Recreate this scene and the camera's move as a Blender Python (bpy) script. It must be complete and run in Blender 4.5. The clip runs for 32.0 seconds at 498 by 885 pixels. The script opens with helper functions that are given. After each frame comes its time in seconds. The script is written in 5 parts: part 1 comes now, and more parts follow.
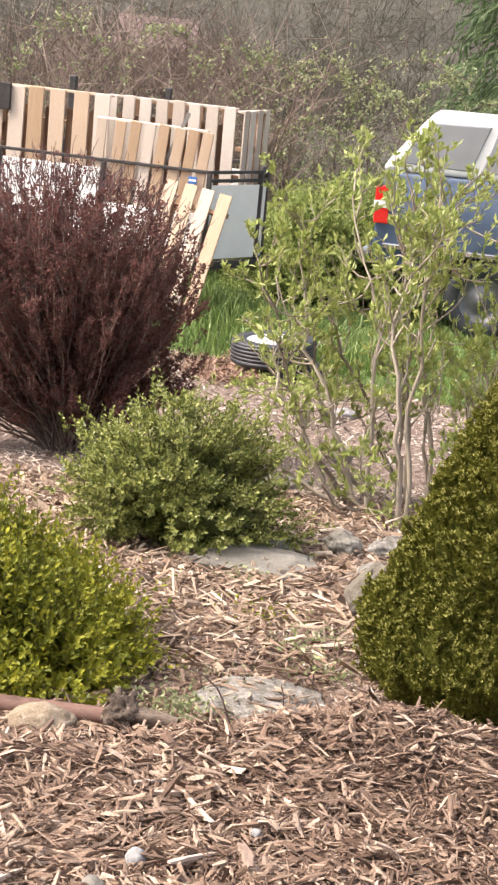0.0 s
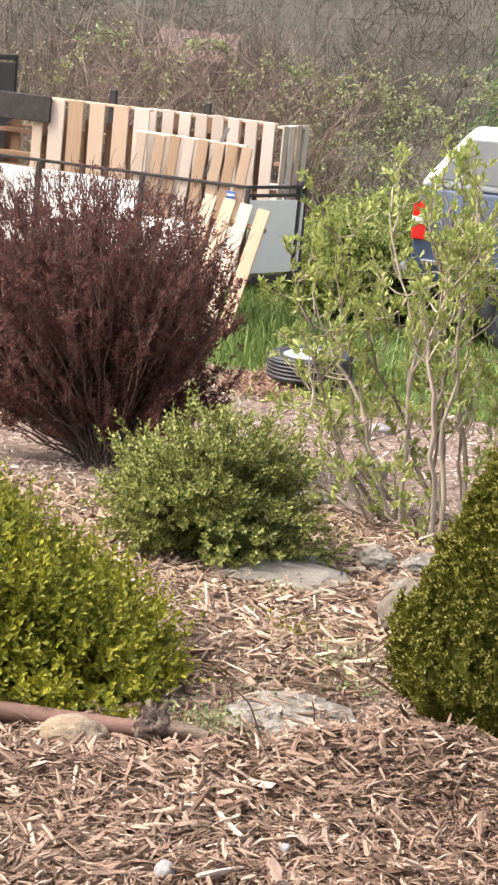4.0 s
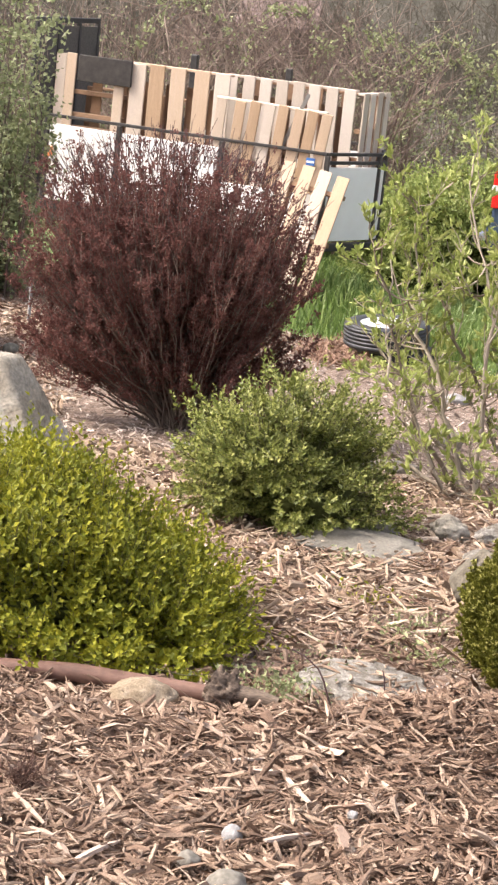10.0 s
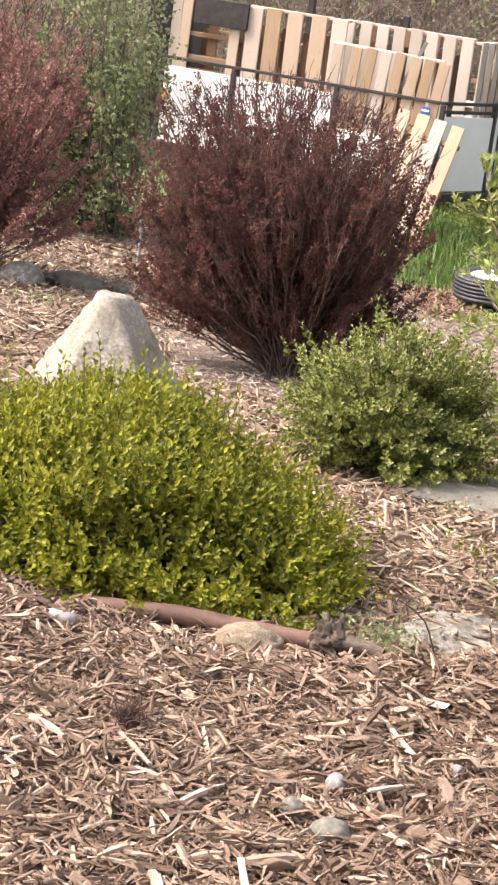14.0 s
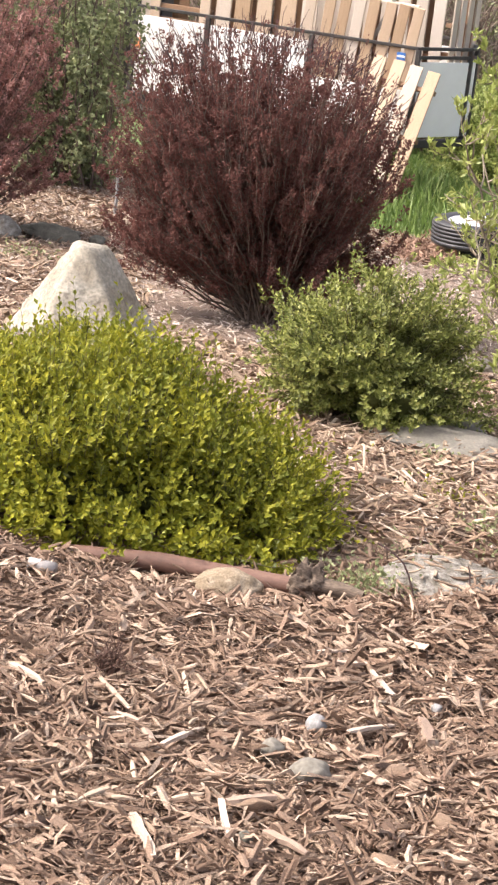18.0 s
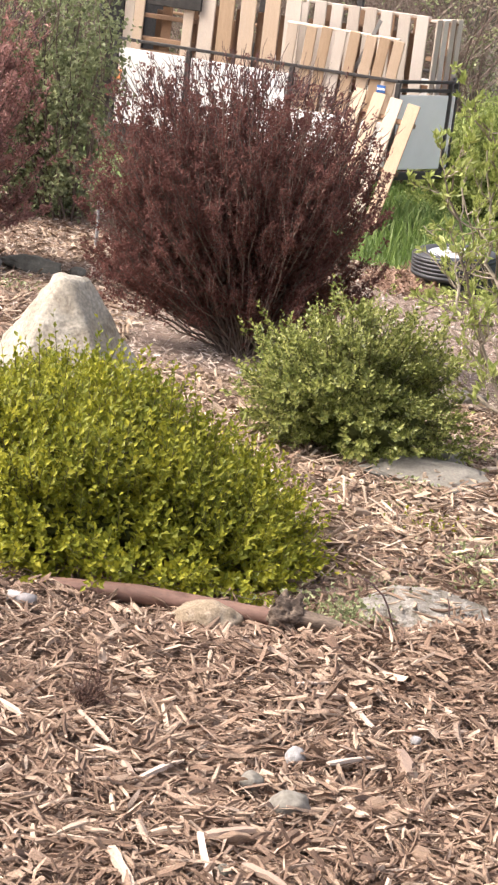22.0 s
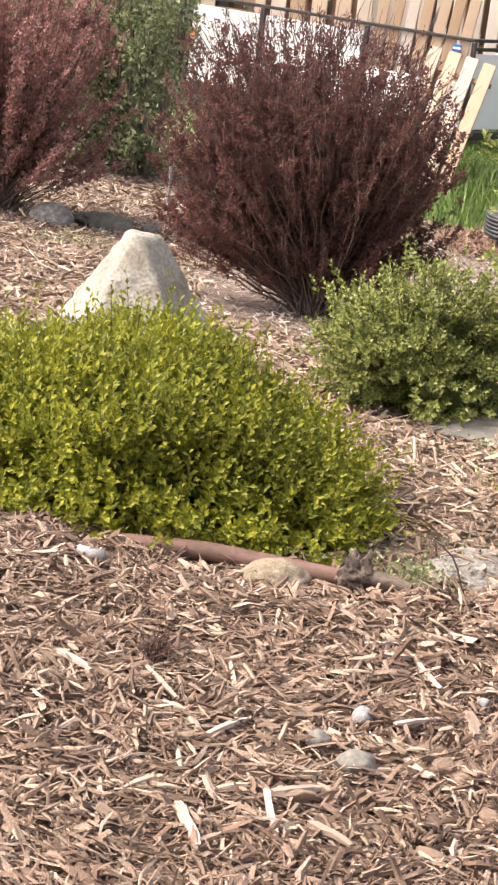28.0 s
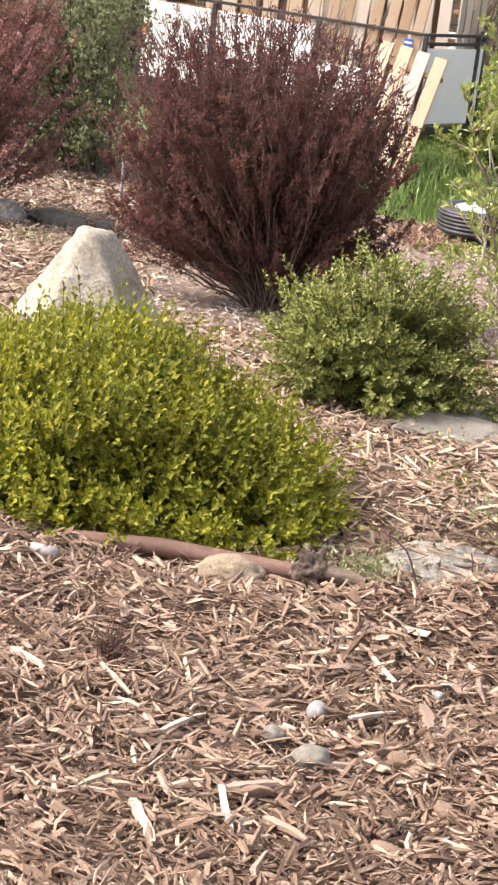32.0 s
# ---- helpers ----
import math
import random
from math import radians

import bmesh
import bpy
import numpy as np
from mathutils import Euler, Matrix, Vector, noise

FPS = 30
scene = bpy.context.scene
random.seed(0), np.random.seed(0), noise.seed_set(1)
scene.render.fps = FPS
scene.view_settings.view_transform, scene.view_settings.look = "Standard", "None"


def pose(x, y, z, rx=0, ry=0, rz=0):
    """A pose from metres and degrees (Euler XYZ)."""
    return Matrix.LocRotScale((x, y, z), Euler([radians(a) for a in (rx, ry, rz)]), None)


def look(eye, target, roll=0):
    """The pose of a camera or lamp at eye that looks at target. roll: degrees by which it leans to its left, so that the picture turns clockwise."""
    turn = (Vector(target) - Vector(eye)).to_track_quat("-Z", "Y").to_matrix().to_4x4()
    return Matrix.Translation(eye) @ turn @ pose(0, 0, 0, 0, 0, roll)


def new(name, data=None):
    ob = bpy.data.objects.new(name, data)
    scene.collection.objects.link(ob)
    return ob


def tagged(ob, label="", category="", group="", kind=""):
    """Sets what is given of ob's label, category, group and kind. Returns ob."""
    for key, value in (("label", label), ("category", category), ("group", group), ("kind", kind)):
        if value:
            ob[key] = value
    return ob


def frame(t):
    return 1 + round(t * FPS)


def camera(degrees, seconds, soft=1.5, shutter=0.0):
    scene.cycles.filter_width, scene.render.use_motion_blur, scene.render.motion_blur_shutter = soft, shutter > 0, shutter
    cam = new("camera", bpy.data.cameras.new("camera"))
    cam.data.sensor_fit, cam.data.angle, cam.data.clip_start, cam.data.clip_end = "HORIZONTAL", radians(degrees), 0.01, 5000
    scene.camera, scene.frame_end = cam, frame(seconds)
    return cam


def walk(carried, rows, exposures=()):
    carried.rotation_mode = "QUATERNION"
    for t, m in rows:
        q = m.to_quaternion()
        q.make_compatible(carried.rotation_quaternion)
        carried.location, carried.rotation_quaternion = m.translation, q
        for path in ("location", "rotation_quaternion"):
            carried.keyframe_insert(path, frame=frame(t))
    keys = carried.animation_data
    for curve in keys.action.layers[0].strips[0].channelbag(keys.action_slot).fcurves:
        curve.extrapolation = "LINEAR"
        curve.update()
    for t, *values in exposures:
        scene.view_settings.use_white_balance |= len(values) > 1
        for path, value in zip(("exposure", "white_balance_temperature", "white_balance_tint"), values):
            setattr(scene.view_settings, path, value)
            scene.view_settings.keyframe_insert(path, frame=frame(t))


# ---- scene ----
cam = camera(14.78, 32.0, soft=2.4)
ROWS = [
    (0.0, 0.0000, 0.0000, 1.6000, 76.942, -5.359, 1.241),
    (0.5, 0.0135, -0.0156, 1.6129, 76.747, -5.056, 1.593),
    (1.0, 0.0163, -0.0133, 1.6098, 76.672, -4.901, 2.019),
    (1.5, 0.0099, -0.0156, 1.6075, 76.667, -4.956, 2.374),
    (2.0, 0.0090, -0.0095, 1.6044, 76.764, -5.133, 2.606),
    (2.5, 0.0071, -0.0106, 1.6062, 76.888, -5.367, 2.638),
    (3.0, 0.0046, -0.0066, 1.6086, 77.060, -5.576, 2.535),
    (3.5, 0.0058, -0.0113, 1.6080, 77.162, -5.695, 2.443),
    (5.5, 0.0112, -0.0229, 1.6088, 77.440, -5.710, 2.435),
    (6.0, 0.0078, -0.0224, 1.6113, 77.455, -5.751, 2.542),
    (6.5, 0.0125, -0.0134, 1.6031, 77.412, -5.682, 2.693),
    (7.0, 0.0114, -0.0210, 1.6077, 77.266, -5.750, 2.915),
    (7.5, 0.0112, -0.0194, 1.6043, 77.123, -5.758, 3.179),
    (8.0, 0.0120, -0.0169, 1.6023, 76.911, -5.826, 3.442),
    (8.5, 0.0105, -0.0202, 1.6034, 76.656, -5.868, 3.739),
    (9.0, 0.0092, -0.0203, 1.6028, 76.416, -5.894, 4.096),
    (9.5, 0.0094, -0.0189, 1.6046, 76.183, -6.010, 4.518),
    (10.0, 0.0080, -0.0165, 1.6062, 76.023, -6.185, 4.862),
    (10.5, 0.0049, -0.0050, 1.5992, 75.871, -6.346, 5.024),
    (11.0, 0.0037, -0.0011, 1.5975, 75.694, -6.527, 5.061),
    (11.5, 0.0051, -0.0020, 1.5990, 75.467, -6.651, 5.132),
    (12.0, 0.0057, -0.0035, 1.5974, 75.238, -6.713, 5.536),
    (12.5, -0.0021, 0.0082, 1.5904, 74.984, -6.807, 6.245),
    (13.0, -0.0264, -0.0117, 1.5975, 74.704, -7.042, 7.091),
    (13.5, -0.0363, -0.0031, 1.5938, 74.397, -7.258, 7.812),
    (14.0, -0.0346, 0.0016, 1.5939, 74.057, -7.348, 8.245),
    (14.5, -0.0368, 0.0010, 1.5913, 73.570, -7.214, 8.309),
    (16.5, -0.0219, 0.0130, 1.5713, 71.853, -6.365, 8.121),
    (17.0, -0.0150, 0.0049, 1.5753, 72.095, -6.405, 7.901),
    (17.5, -0.0143, -0.0017, 1.5766, 72.409, -6.465, 7.638),
    (18.0, -0.0114, 0.0002, 1.5772, 72.726, -6.505, 7.480),
    (18.5, -0.0115, -0.0005, 1.5778, 73.042, -6.633, 7.423),
    (19.0, -0.0130, -0.0034, 1.5838, 73.346, -6.764, 7.407),
    (19.5, -0.0134, -0.0057, 1.5824, 73.538, -6.837, 7.370),
    (20.0, -0.0108, -0.0033, 1.5810, 73.601, -6.783, 7.249),
    (20.5, -0.0092, -0.0056, 1.5818, 73.575, -6.724, 7.087),
    (21.0, -0.0065, -0.0061, 1.5805, 73.565, -6.641, 6.943),
    (21.5, -0.0068, -0.0095, 1.5857, 73.629, -6.635, 6.880),
    (22.0, -0.0066, -0.0080, 1.5852, 73.702, -6.651, 6.933),
    (22.5, -0.0053, -0.0081, 1.5841, 73.749, -6.592, 7.202),
    (23.0, -0.0088, -0.0093, 1.5813, 73.735, -6.671, 7.677),
    (23.5, -0.0080, -0.0089, 1.5809, 73.652, -6.763, 8.251),
    (24.0, -0.0121, -0.0058, 1.5832, 73.517, -6.983, 8.859),
    (24.5, -0.0179, -0.0030, 1.5787, 73.333, -7.147, 9.330),
    (25.0, -0.0197, -0.0056, 1.5809, 73.061, -7.178, 9.627),
    (25.5, -0.0202, 0.0001, 1.5804, 72.808, -7.102, 9.766),
    (27.5, -0.0128, 0.0040, 1.5750, 72.343, -6.759, 9.260),
    (28.0, -0.0138, 0.0048, 1.5741, 72.261, -6.828, 9.137),
    (28.5, -0.0126, 0.0062, 1.5704, 72.236, -6.909, 9.106),
    (29.0, -0.0127, 0.0077, 1.5723, 72.214, -7.057, 9.089),
    (29.5, -0.0188, 0.0071, 1.5729, 72.215, -7.178, 9.028),
    (30.0, -0.0162, 0.0083, 1.5721, 72.239, -7.227, 8.920),
    (30.5, -0.0141, 0.0076, 1.5726, 72.235, -7.229, 8.698),
    (31.0, -0.0116, 0.0059, 1.5746, 72.265, -7.141, 8.406),
    (31.5, -0.0094, 0.0087, 1.5726, 72.313, -6.970, 8.071),
    (32.0, -0.0048, 0.0086, 1.5750, 72.289, -6.742, 7.734),
]

walk(cam, [(t, pose(x, y, z, rx, ry, rz)) for t, x, y, z, rx, ry, rz in ROWS], exposures=((0.0, 1.10, 6550, 14), (32.0, 1.10, 6550, 14)))

# ---- light ----
sun_dir = Vector((-0.80, -0.10, 0.96)).normalized()   # from the left, rather high
world = bpy.data.worlds.new("sky")
scene.world = world
world.use_nodes = True
wn = world.node_tree
sky = wn.nodes.new("ShaderNodeTexSky")
sky.sky_type, sky.sun_disc = "NISHITA", False
sky.sun_elevation = math.asin(sun_dir.z)
sky.sun_rotation = math.atan2(sun_dir.x, sun_dir.y)
sky.air_density, sky.dust_density, sky.ozone_density = 0.8, 6.0, 0.5
veil = wn.nodes.new("ShaderNodeHueSaturation")   # a thin high haze takes the blue out of the sky
veil.inputs["Saturation"].default_value = 0.55
wn.links.new(sky.outputs[0], veil.inputs["Color"])
wn.links.new(veil.outputs[0], wn.nodes["Background"].inputs[0])
wn.nodes["Background"].inputs[1].default_value = 0.19
sun = new("sun", bpy.data.lights.new("sun", "SUN"))
sun.data.energy, sun.data.angle, sun.data.color = 2.0, radians(2.0), (1.0, 0.92, 0.80)
sun.matrix_world = look(sun_dir * 40, (0, 0, 0))


# ---- materials ----
def ramp(nt, stops):
    r = nt.nodes.new("ShaderNodeValToRGB")
    e = r.color_ramp.elements
    for i, (p, col) in enumerate(stops):
        s = e[i] if i < 2 else e.new(p)
        s.position, s.color = p, (*col, 1)
    return r


def material(name, stops, rough=0.8, scale=20.0, detail=6.0, stretch=(1, 1, 1), bump=0.3, bump_dist=0.01, vary="noise",
             metal=0.0, coat=0.0, fine=0.0, through_light=0.0, spec=0.5, island_mix=0.75):
    """A node material. vary: noise, island (each loose piece its own shade) or object."""
    m = bpy.data.materials.new(name)
    m.use_nodes = True
    nt = m.node_tree
    b = nt.nodes["Principled BSDF"]
    link = nt.links.new
    tc = nt.nodes.new("ShaderNodeTexCoord")
    mp = nt.nodes.new("ShaderNodeMapping")
    mp.inputs["Scale"].default_value = stretch
    link(tc.outputs["Object"], mp.inputs[0])
    n = nt.nodes.new("ShaderNodeTexNoise")
    n.inputs["Scale"].default_value, n.inputs["Detail"].default_value, n.inputs["Roughness"].default_value = scale, detail, 0.62
    link(mp.outputs[0], n.inputs["Vector"])
    fac = n.outputs["Fac"]
    if vary != "noise":
        src = nt.nodes.new("ShaderNodeNewGeometry").outputs["Random Per Island"] if vary == "island" else nt.nodes.new("ShaderNodeObjectInfo").outputs["Random"]
        mx = nt.nodes.new("ShaderNodeMix")
        mx.inputs[0].default_value = island_mix
        link(n.outputs["Fac"], mx.inputs[2])
        link(src, mx.inputs[3])
        fac = mx.outputs[0]
    r = ramp(nt, stops)
    link(fac, r.inputs[0])
    colour = r.outputs[0]
    if fine:
        n2 = nt.nodes.new("ShaderNodeTexNoise")
        n2.inputs["Scale"].default_value, n2.inputs["Detail"].default_value = scale * 9, 4
        link(mp.outputs[0], n2.inputs["Vector"])
        h = nt.nodes.new("ShaderNodeHueSaturation")
        mr = nt.nodes.new("ShaderNodeMapRange")
        mr.inputs["From Min"].default_value, mr.inputs["From Max"].default_value = 0.3, 0.7
        mr.inputs["To Min"].default_value, mr.inputs["To Max"].default_value = 1 - fine, 1 + fine
        link(n2.outputs["Fac"], mr.inputs[0])
        link(mr.outputs[0], h.inputs["Value"])
        link(colour, h.inputs["Color"])
        colour = h.outputs[0]
    link(colour, b.inputs["Base Color"])
    b.inputs["Roughness"].default_value, b.inputs["Metallic"].default_value = rough, metal
    b.inputs["Coat Weight"].default_value = coat
    b.inputs["Specular IOR Level"].default_value = spec
    if bump:
        bp = nt.nodes.new("ShaderNodeBump")
        bp.inputs["Strength"].default_value, bp.inputs["Distance"].default_value = bump, bump_dist
        link(n.outputs["Fac"], bp.inputs["Height"])
        link(bp.outputs[0], b.inputs["Normal"])
    if through_light:
        tr = nt.nodes.new("ShaderNodeBsdfTranslucent")
        ms = nt.nodes.new("ShaderNodeMixShader")
        ms.inputs[0].default_value = through_light
        link(colour, tr.inputs["Color"])
        link(b.outputs[0], ms.inputs[1])
        link(tr.outputs[0], ms.inputs[2])
        link(ms.outputs[0], nt.nodes["Material Output"].inputs[0])
    return m


M_SOIL = material("mulch_bed", [(0.25, (0.115, 0.077, 0.057)), (0.5, (0.170, 0.117, 0.088)), (0.75, (0.25, 0.19, 0.15))], 0.95, 26, 10, bump=0.9, bump_dist=0.02, fine=0.5)
M_LAWN = material("lawn_soil", [(0.3, (0.06, 0.09, 0.025)), (0.7, (0.12, 0.18, 0.05))], 0.95, 14, 8, bump=0.8, bump_dist=0.03, fine=0.4)
M_FOREST = material("leaf_litter", [(0.3, (0.052, 0.049, 0.037)), (0.55, (0.074, 0.067, 0.051)), (0.8, (0.098, 0.087, 0.067))], 0.95, 0.5, 8, bump=0.8, bump_dist=0.1, fine=0.25)
M_CHIP = material("wood_chips", [(0.0, (0.094, 0.057, 0.038)), (0.25, (0.140, 0.085, 0.057)), (0.5, (0.190, 0.119, 0.080)), (0.8, (0.288, 0.197, 0.137)), (1.0, (0.465, 0.363, 0.276))],
                  0.85, 45, 6, bump=0.8, bump_dist=0.003, vary="island", island_mix=0.72, fine=0.38)
M_CHIP_PALE = material("pale_wood_chips", [(0.0, (0.095, 0.058, 0.038)), (0.35, (0.158, 0.100, 0.067)), (0.65, (0.266, 0.184, 0.129)), (1.0, (0.485, 0.380, 0.292))],
                       0.88, 30, 7, bump=0.9, bump_dist=0.004, vary="island", island_mix=0.76, fine=0.4)
M_CHIP_DARK = material("dark_wood_chips", [(0.0, (0.058, 0.033, 0.021)), (0.5, (0.120, 0.072, 0.046)), (1.0, (0.22, 0.145, 0.098))], 0.9, 40, 7, bump=0.9, bump_dist=0.004, vary="island", island_mix=0.7, fine=0.35)
M_CHIP_TAN = material("tan_wood_chips", [(0.0, (0.095, 0.060, 0.038)), (0.35, (0.24, 0.167, 0.110)), (0.7, (0.42, 0.322, 0.234)), (1.0, (0.60, 0.50, 0.40))],
                      0.88, 30, 7, bump=0.9, bump_dist=0.004, vary="island", island_mix=0.76, fine=0.4)
M_CHIP_GREY = material("weathered_chips", [(0.0, (0.13, 0.096, 0.074)), (0.4, (0.295, 0.232, 0.186)), (0.75, (0.46, 0.385, 0.325)), (1.0, (0.63, 0.56, 0.495))],
                       0.9, 60, 4, bump=0.4, bump_dist=0.002, vary="island", island_mix=0.85)
M_DEAD = material("dead_leaf", [(0.0, (0.11, 0.058, 0.036)), (0.5, (0.215, 0.122, 0.080)), (1.0, (0.38, 0.26, 0.19))], 0.85, 20, 5, bump=0.3, bump_dist=0.003, vary="island", fine=0.2)
M_BOX = material("boxwood_leaf", [(0.0, (0.066, 0.080, 0.011)), (0.4, (0.172, 0.190, 0.021)), (0.75, (0.37, 0.352, 0.034)), (1.0, (0.60, 0.52, 0.10))], 0.5, 4, 3, bump=0, vary="island", through_light=0.30, island_mix=0.42, spec=0.22)
M_HOLLY = material("holly_leaf", [(0.0, (0.065, 0.080, 0.016)), (0.45, (0.17, 0.195, 0.044)), (0.8, (0.36, 0.375, 0.11)), (1.0, (0.66, 0.63, 0.27))], 0.4, 9, 3, bump=0, vary="island", through_light=0.3, island_mix=0.7, spec=0.35)
M_BARB = material("barberry_leaf", [(0.0, (0.135, 0.065, 0.057)), (0.5, (0.187, 0.090, 0.077)), (0.85, (0.222, 0.110, 0.094)), (1.0, (0.27, 0.148, 0.125))], 0.7, 6, 3, bump=0, vary="island", through_light=0.58, spec=0.08)
M_BARB2 = material("barberry_young_leaf", [(0.0, (0.23, 0.115, 0.098)), (0.5, (0.37, 0.19, 0.16)), (1.0, (0.50, 0.30, 0.255))], 0.6, 6, 3, bump=0, vary="island", through_light=0.25, spec=0.3)
M_BARB_STEM = material("barberry_bark", [(0.3, (0.095, 0.068, 0.054)), (0.7, (0.20, 0.150, 0.118))], 0.85, 30, 5, bump=0.3, vary="island", island_mix=0.6)
M_BARB_TIP = material("barberry_young_bark", [(0.3, (0.060, 0.034, 0.034)), (0.7, (0.115, 0.068, 0.064))], 0.8, 30, 4, bump=0, vary="island", island_mix=0.6)
M_TWIG = material("green_twig", [(0.3, (0.06, 0.055, 0.022)), (0.7, (0.12, 0.105, 0.045))], 0.85, 30, 4, bump=0, vary="island", island_mix=0.6)
M_BARK = material("grey_bark", [(0.2, (0.16, 0.125, 0.09)), (0.5, (0.30, 0.25, 0.19)), (0.8, (0.42, 0.36, 0.29))], 0.85, 25, 6, stretch=(1, 1, 0.3), bump=0.5, vary="island", island_mix=0.6)
M_LILAC = material("fresh_leaf", [(0.0, (0.165, 0.21, 0.045)), (0.5, (0.32, 0.37, 0.10)), (1.0, (0.50, 0.52, 0.20))], 0.5, 8, 3, bump=0, vary="island", through_light=0.36)
M_GREEN = material("shrub_leaf", [(0.0, (0.13, 0.18, 0.04)), (0.5, (0.27, 0.33, 0.09)), (1.0, (0.46, 0.50, 0.18))], 0.5, 4, 3, bump=0, vary="island", through_light=0.36)
M_TIP = material("spruce_shoot", [(0.0, (0.19, 0.185, 0.04)), (0.6, (0.33, 0.32, 0.085)), (1.0, (0.52, 0.48, 0.19))], 0.6, 8, 3, bump=0, vary="island", through_light=0.25, spec=0.2)
M_SPRUCE = material("spruce_needle", [(0.0, (0.060, 0.064, 0.010)), (0.5, (0.120, 0.122, 0.018)), (0.85, (0.19, 0.185, 0.030)), (1.0, (0.28, 0.265, 0.06))], 0.6, 10, 3, bump=0, vary="island", through_light=0.2, island_mix=0.5, spec=0.15)
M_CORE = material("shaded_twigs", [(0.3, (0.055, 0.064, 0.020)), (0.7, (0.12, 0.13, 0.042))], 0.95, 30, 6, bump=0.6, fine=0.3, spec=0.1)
M_NEEDLE_CORE = material("shaded_needles", [(0.3, (0.035, 0.040, 0.008)), (0.7, (0.085, 0.09, 0.016))], 0.95, 60, 6, bump=0.6, fine=0.4, spec=0.05)
M_IVY = material("ivy_leaf", [(0.0, (0.13, 0.155, 0.065)), (0.5, (0.29, 0.325, 0.15)), (1.0, (0.50, 0.51, 0.28))], 0.5, 5, 3, bump=0, vary="island", through_light=0.38)
M_CLIMBER = material("climber_leaf", [(0.0, (0.10, 0.122, 0.056)), (0.5, (0.235, 0.265, 0.130)), (0.85, (0.39, 0.42, 0.22)), (1.0, (0.52, 0.53, 0.32))], 0.5, 3, 3, bump=0, vary="island", through_light=0.42, island_mix=0.6)
M_GRASS = material("grass_blade", [(0.0, (0.085, 0.145, 0.03)), (0.5, (0.17, 0.255, 0.065)), (1.0, (0.31, 0.37, 0.13))], 0.5, 5, 3, bump=0, vary="island", through_light=0.3)
M_BRUSH = material("dry_brush", [(0.0, (0.062, 0.050, 0.037)), (0.5, (0.13, 0.106, 0.080)), (1.0, (0.27, 0.222, 0.175))], 0.9, 0.8, 4, bump=0, vary="island", island_mix=0.6)
M_BRUSH_RED = material("red_canes", [(0.0, (0.095, 0.060, 0.047)), (0.5, (0.175, 0.122, 0.096)), (1.0, (0.32, 0.25, 0.205))], 0.85, 1, 4, bump=0, vary="island")
M_FAR = material("far_woods", [(0.0, (0.062, 0.057, 0.044)), (0.5, (0.086, 0.078, 0.060)), (1.0, (0.118, 0.104, 0.082))], 0.95, 0.15, 5, bump=0, vary="island", island_mix=0.5, spec=0.1)
M_FAR_GREEN = material("far_conifer", [(0.0, (0.07, 0.105, 0.055)), (0.5, (0.13, 0.185, 0.09)), (1.0, (0.21, 0.275, 0.135))], 0.8, 1, 4, bump=0, vary="island", through_light=0.3, spec=0.1)
M_PALE = material("pale_boulder", [(0.25, (0.15, 0.118, 0.080)), (0.42, (0.255, 0.222, 0.172)), (0.58, (0.32, 0.292, 0.240)), (0.78, (0.41, 0.385, 0.335))], 0.92, 7, 12, bump=1.0, bump_dist=0.03, fine=0.3)
M_ROCK = material("grey_rock", [(0.3, (0.105, 0.088, 0.066)), (0.5, (0.20, 0.182, 0.155)), (0.72, (0.37, 0.35, 0.32))], 0.95, 26, 12, bump=1.0, bump_dist=0.02, fine=0.4)
M_TANROCK = material("tan_rock", [(0.25, (0.15, 0.11, 0.068)), (0.5, (0.245, 0.19, 0.128)), (0.75, (0.36, 0.305, 0.235))], 0.9, 18, 10, bump=0.9, bump_dist=0.015, fine=0.3)
# slab grey, darkened for the shrub's shade on it; small stones share it
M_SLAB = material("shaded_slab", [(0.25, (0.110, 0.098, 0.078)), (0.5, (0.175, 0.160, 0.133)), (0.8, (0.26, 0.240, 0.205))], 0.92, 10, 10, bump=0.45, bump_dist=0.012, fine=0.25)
# a duller, darker grey-tan for the upright rock
M_GREYTAN = material("grey_tan_rock", [(0.25, (0.075, 0.062, 0.044)), (0.5, (0.125, 0.108, 0.082)), (0.8, (0.20, 0.18, 0.145))], 0.95, 14, 10, bump=0.8, bump_dist=0.012, fine=0.35)
M_DARKROCK = material("dark_stone", [(0.25, (0.060, 0.055, 0.043)), (0.6, (0.140, 0.130, 0.104)), (0.85, (0.25, 0.235, 0.20))], 0.9, 12, 9, bump=0.6, bump_dist=0.01, fine=0.2)
M_RUST = material("rusty_steel", [(0.25, (0.085, 0.045, 0.033)), (0.5, (0.130, 0.068, 0.049)), (0.8, (0.19, 0.108, 0.08))], 0.75, 16, 8, stretch=(0.4, 1, 1), bump=0.25, bump_dist=0.002, fine=0.15)
M_OLDWOOD = material("weathered_wood", [(0.25, (0.045, 0.032, 0.023)), (0.5, (0.130, 0.094, 0.068)), (0.8, (0.27, 0.212, 0.162))], 0.92, 30, 10, stretch=(0.25, 1, 1), bump=0.8, bump_dist=0.01, fine=0.4)
M_PALLET = material("pallet_wood", [(0.0, (0.27, 0.165, 0.085)), (0.25, (0.46, 0.32, 0.205)), (0.5, (0.54, 0.41, 0.295)), (0.75, (0.58, 0.485, 0.395)), (1.0, (0.63, 0.565, 0.495))], 0.75, 14, 7, stretch=(5, 5, 0.5), bump=0.25, bump_dist=0.003, vary="object", fine=0.12, island_mix=0.7)
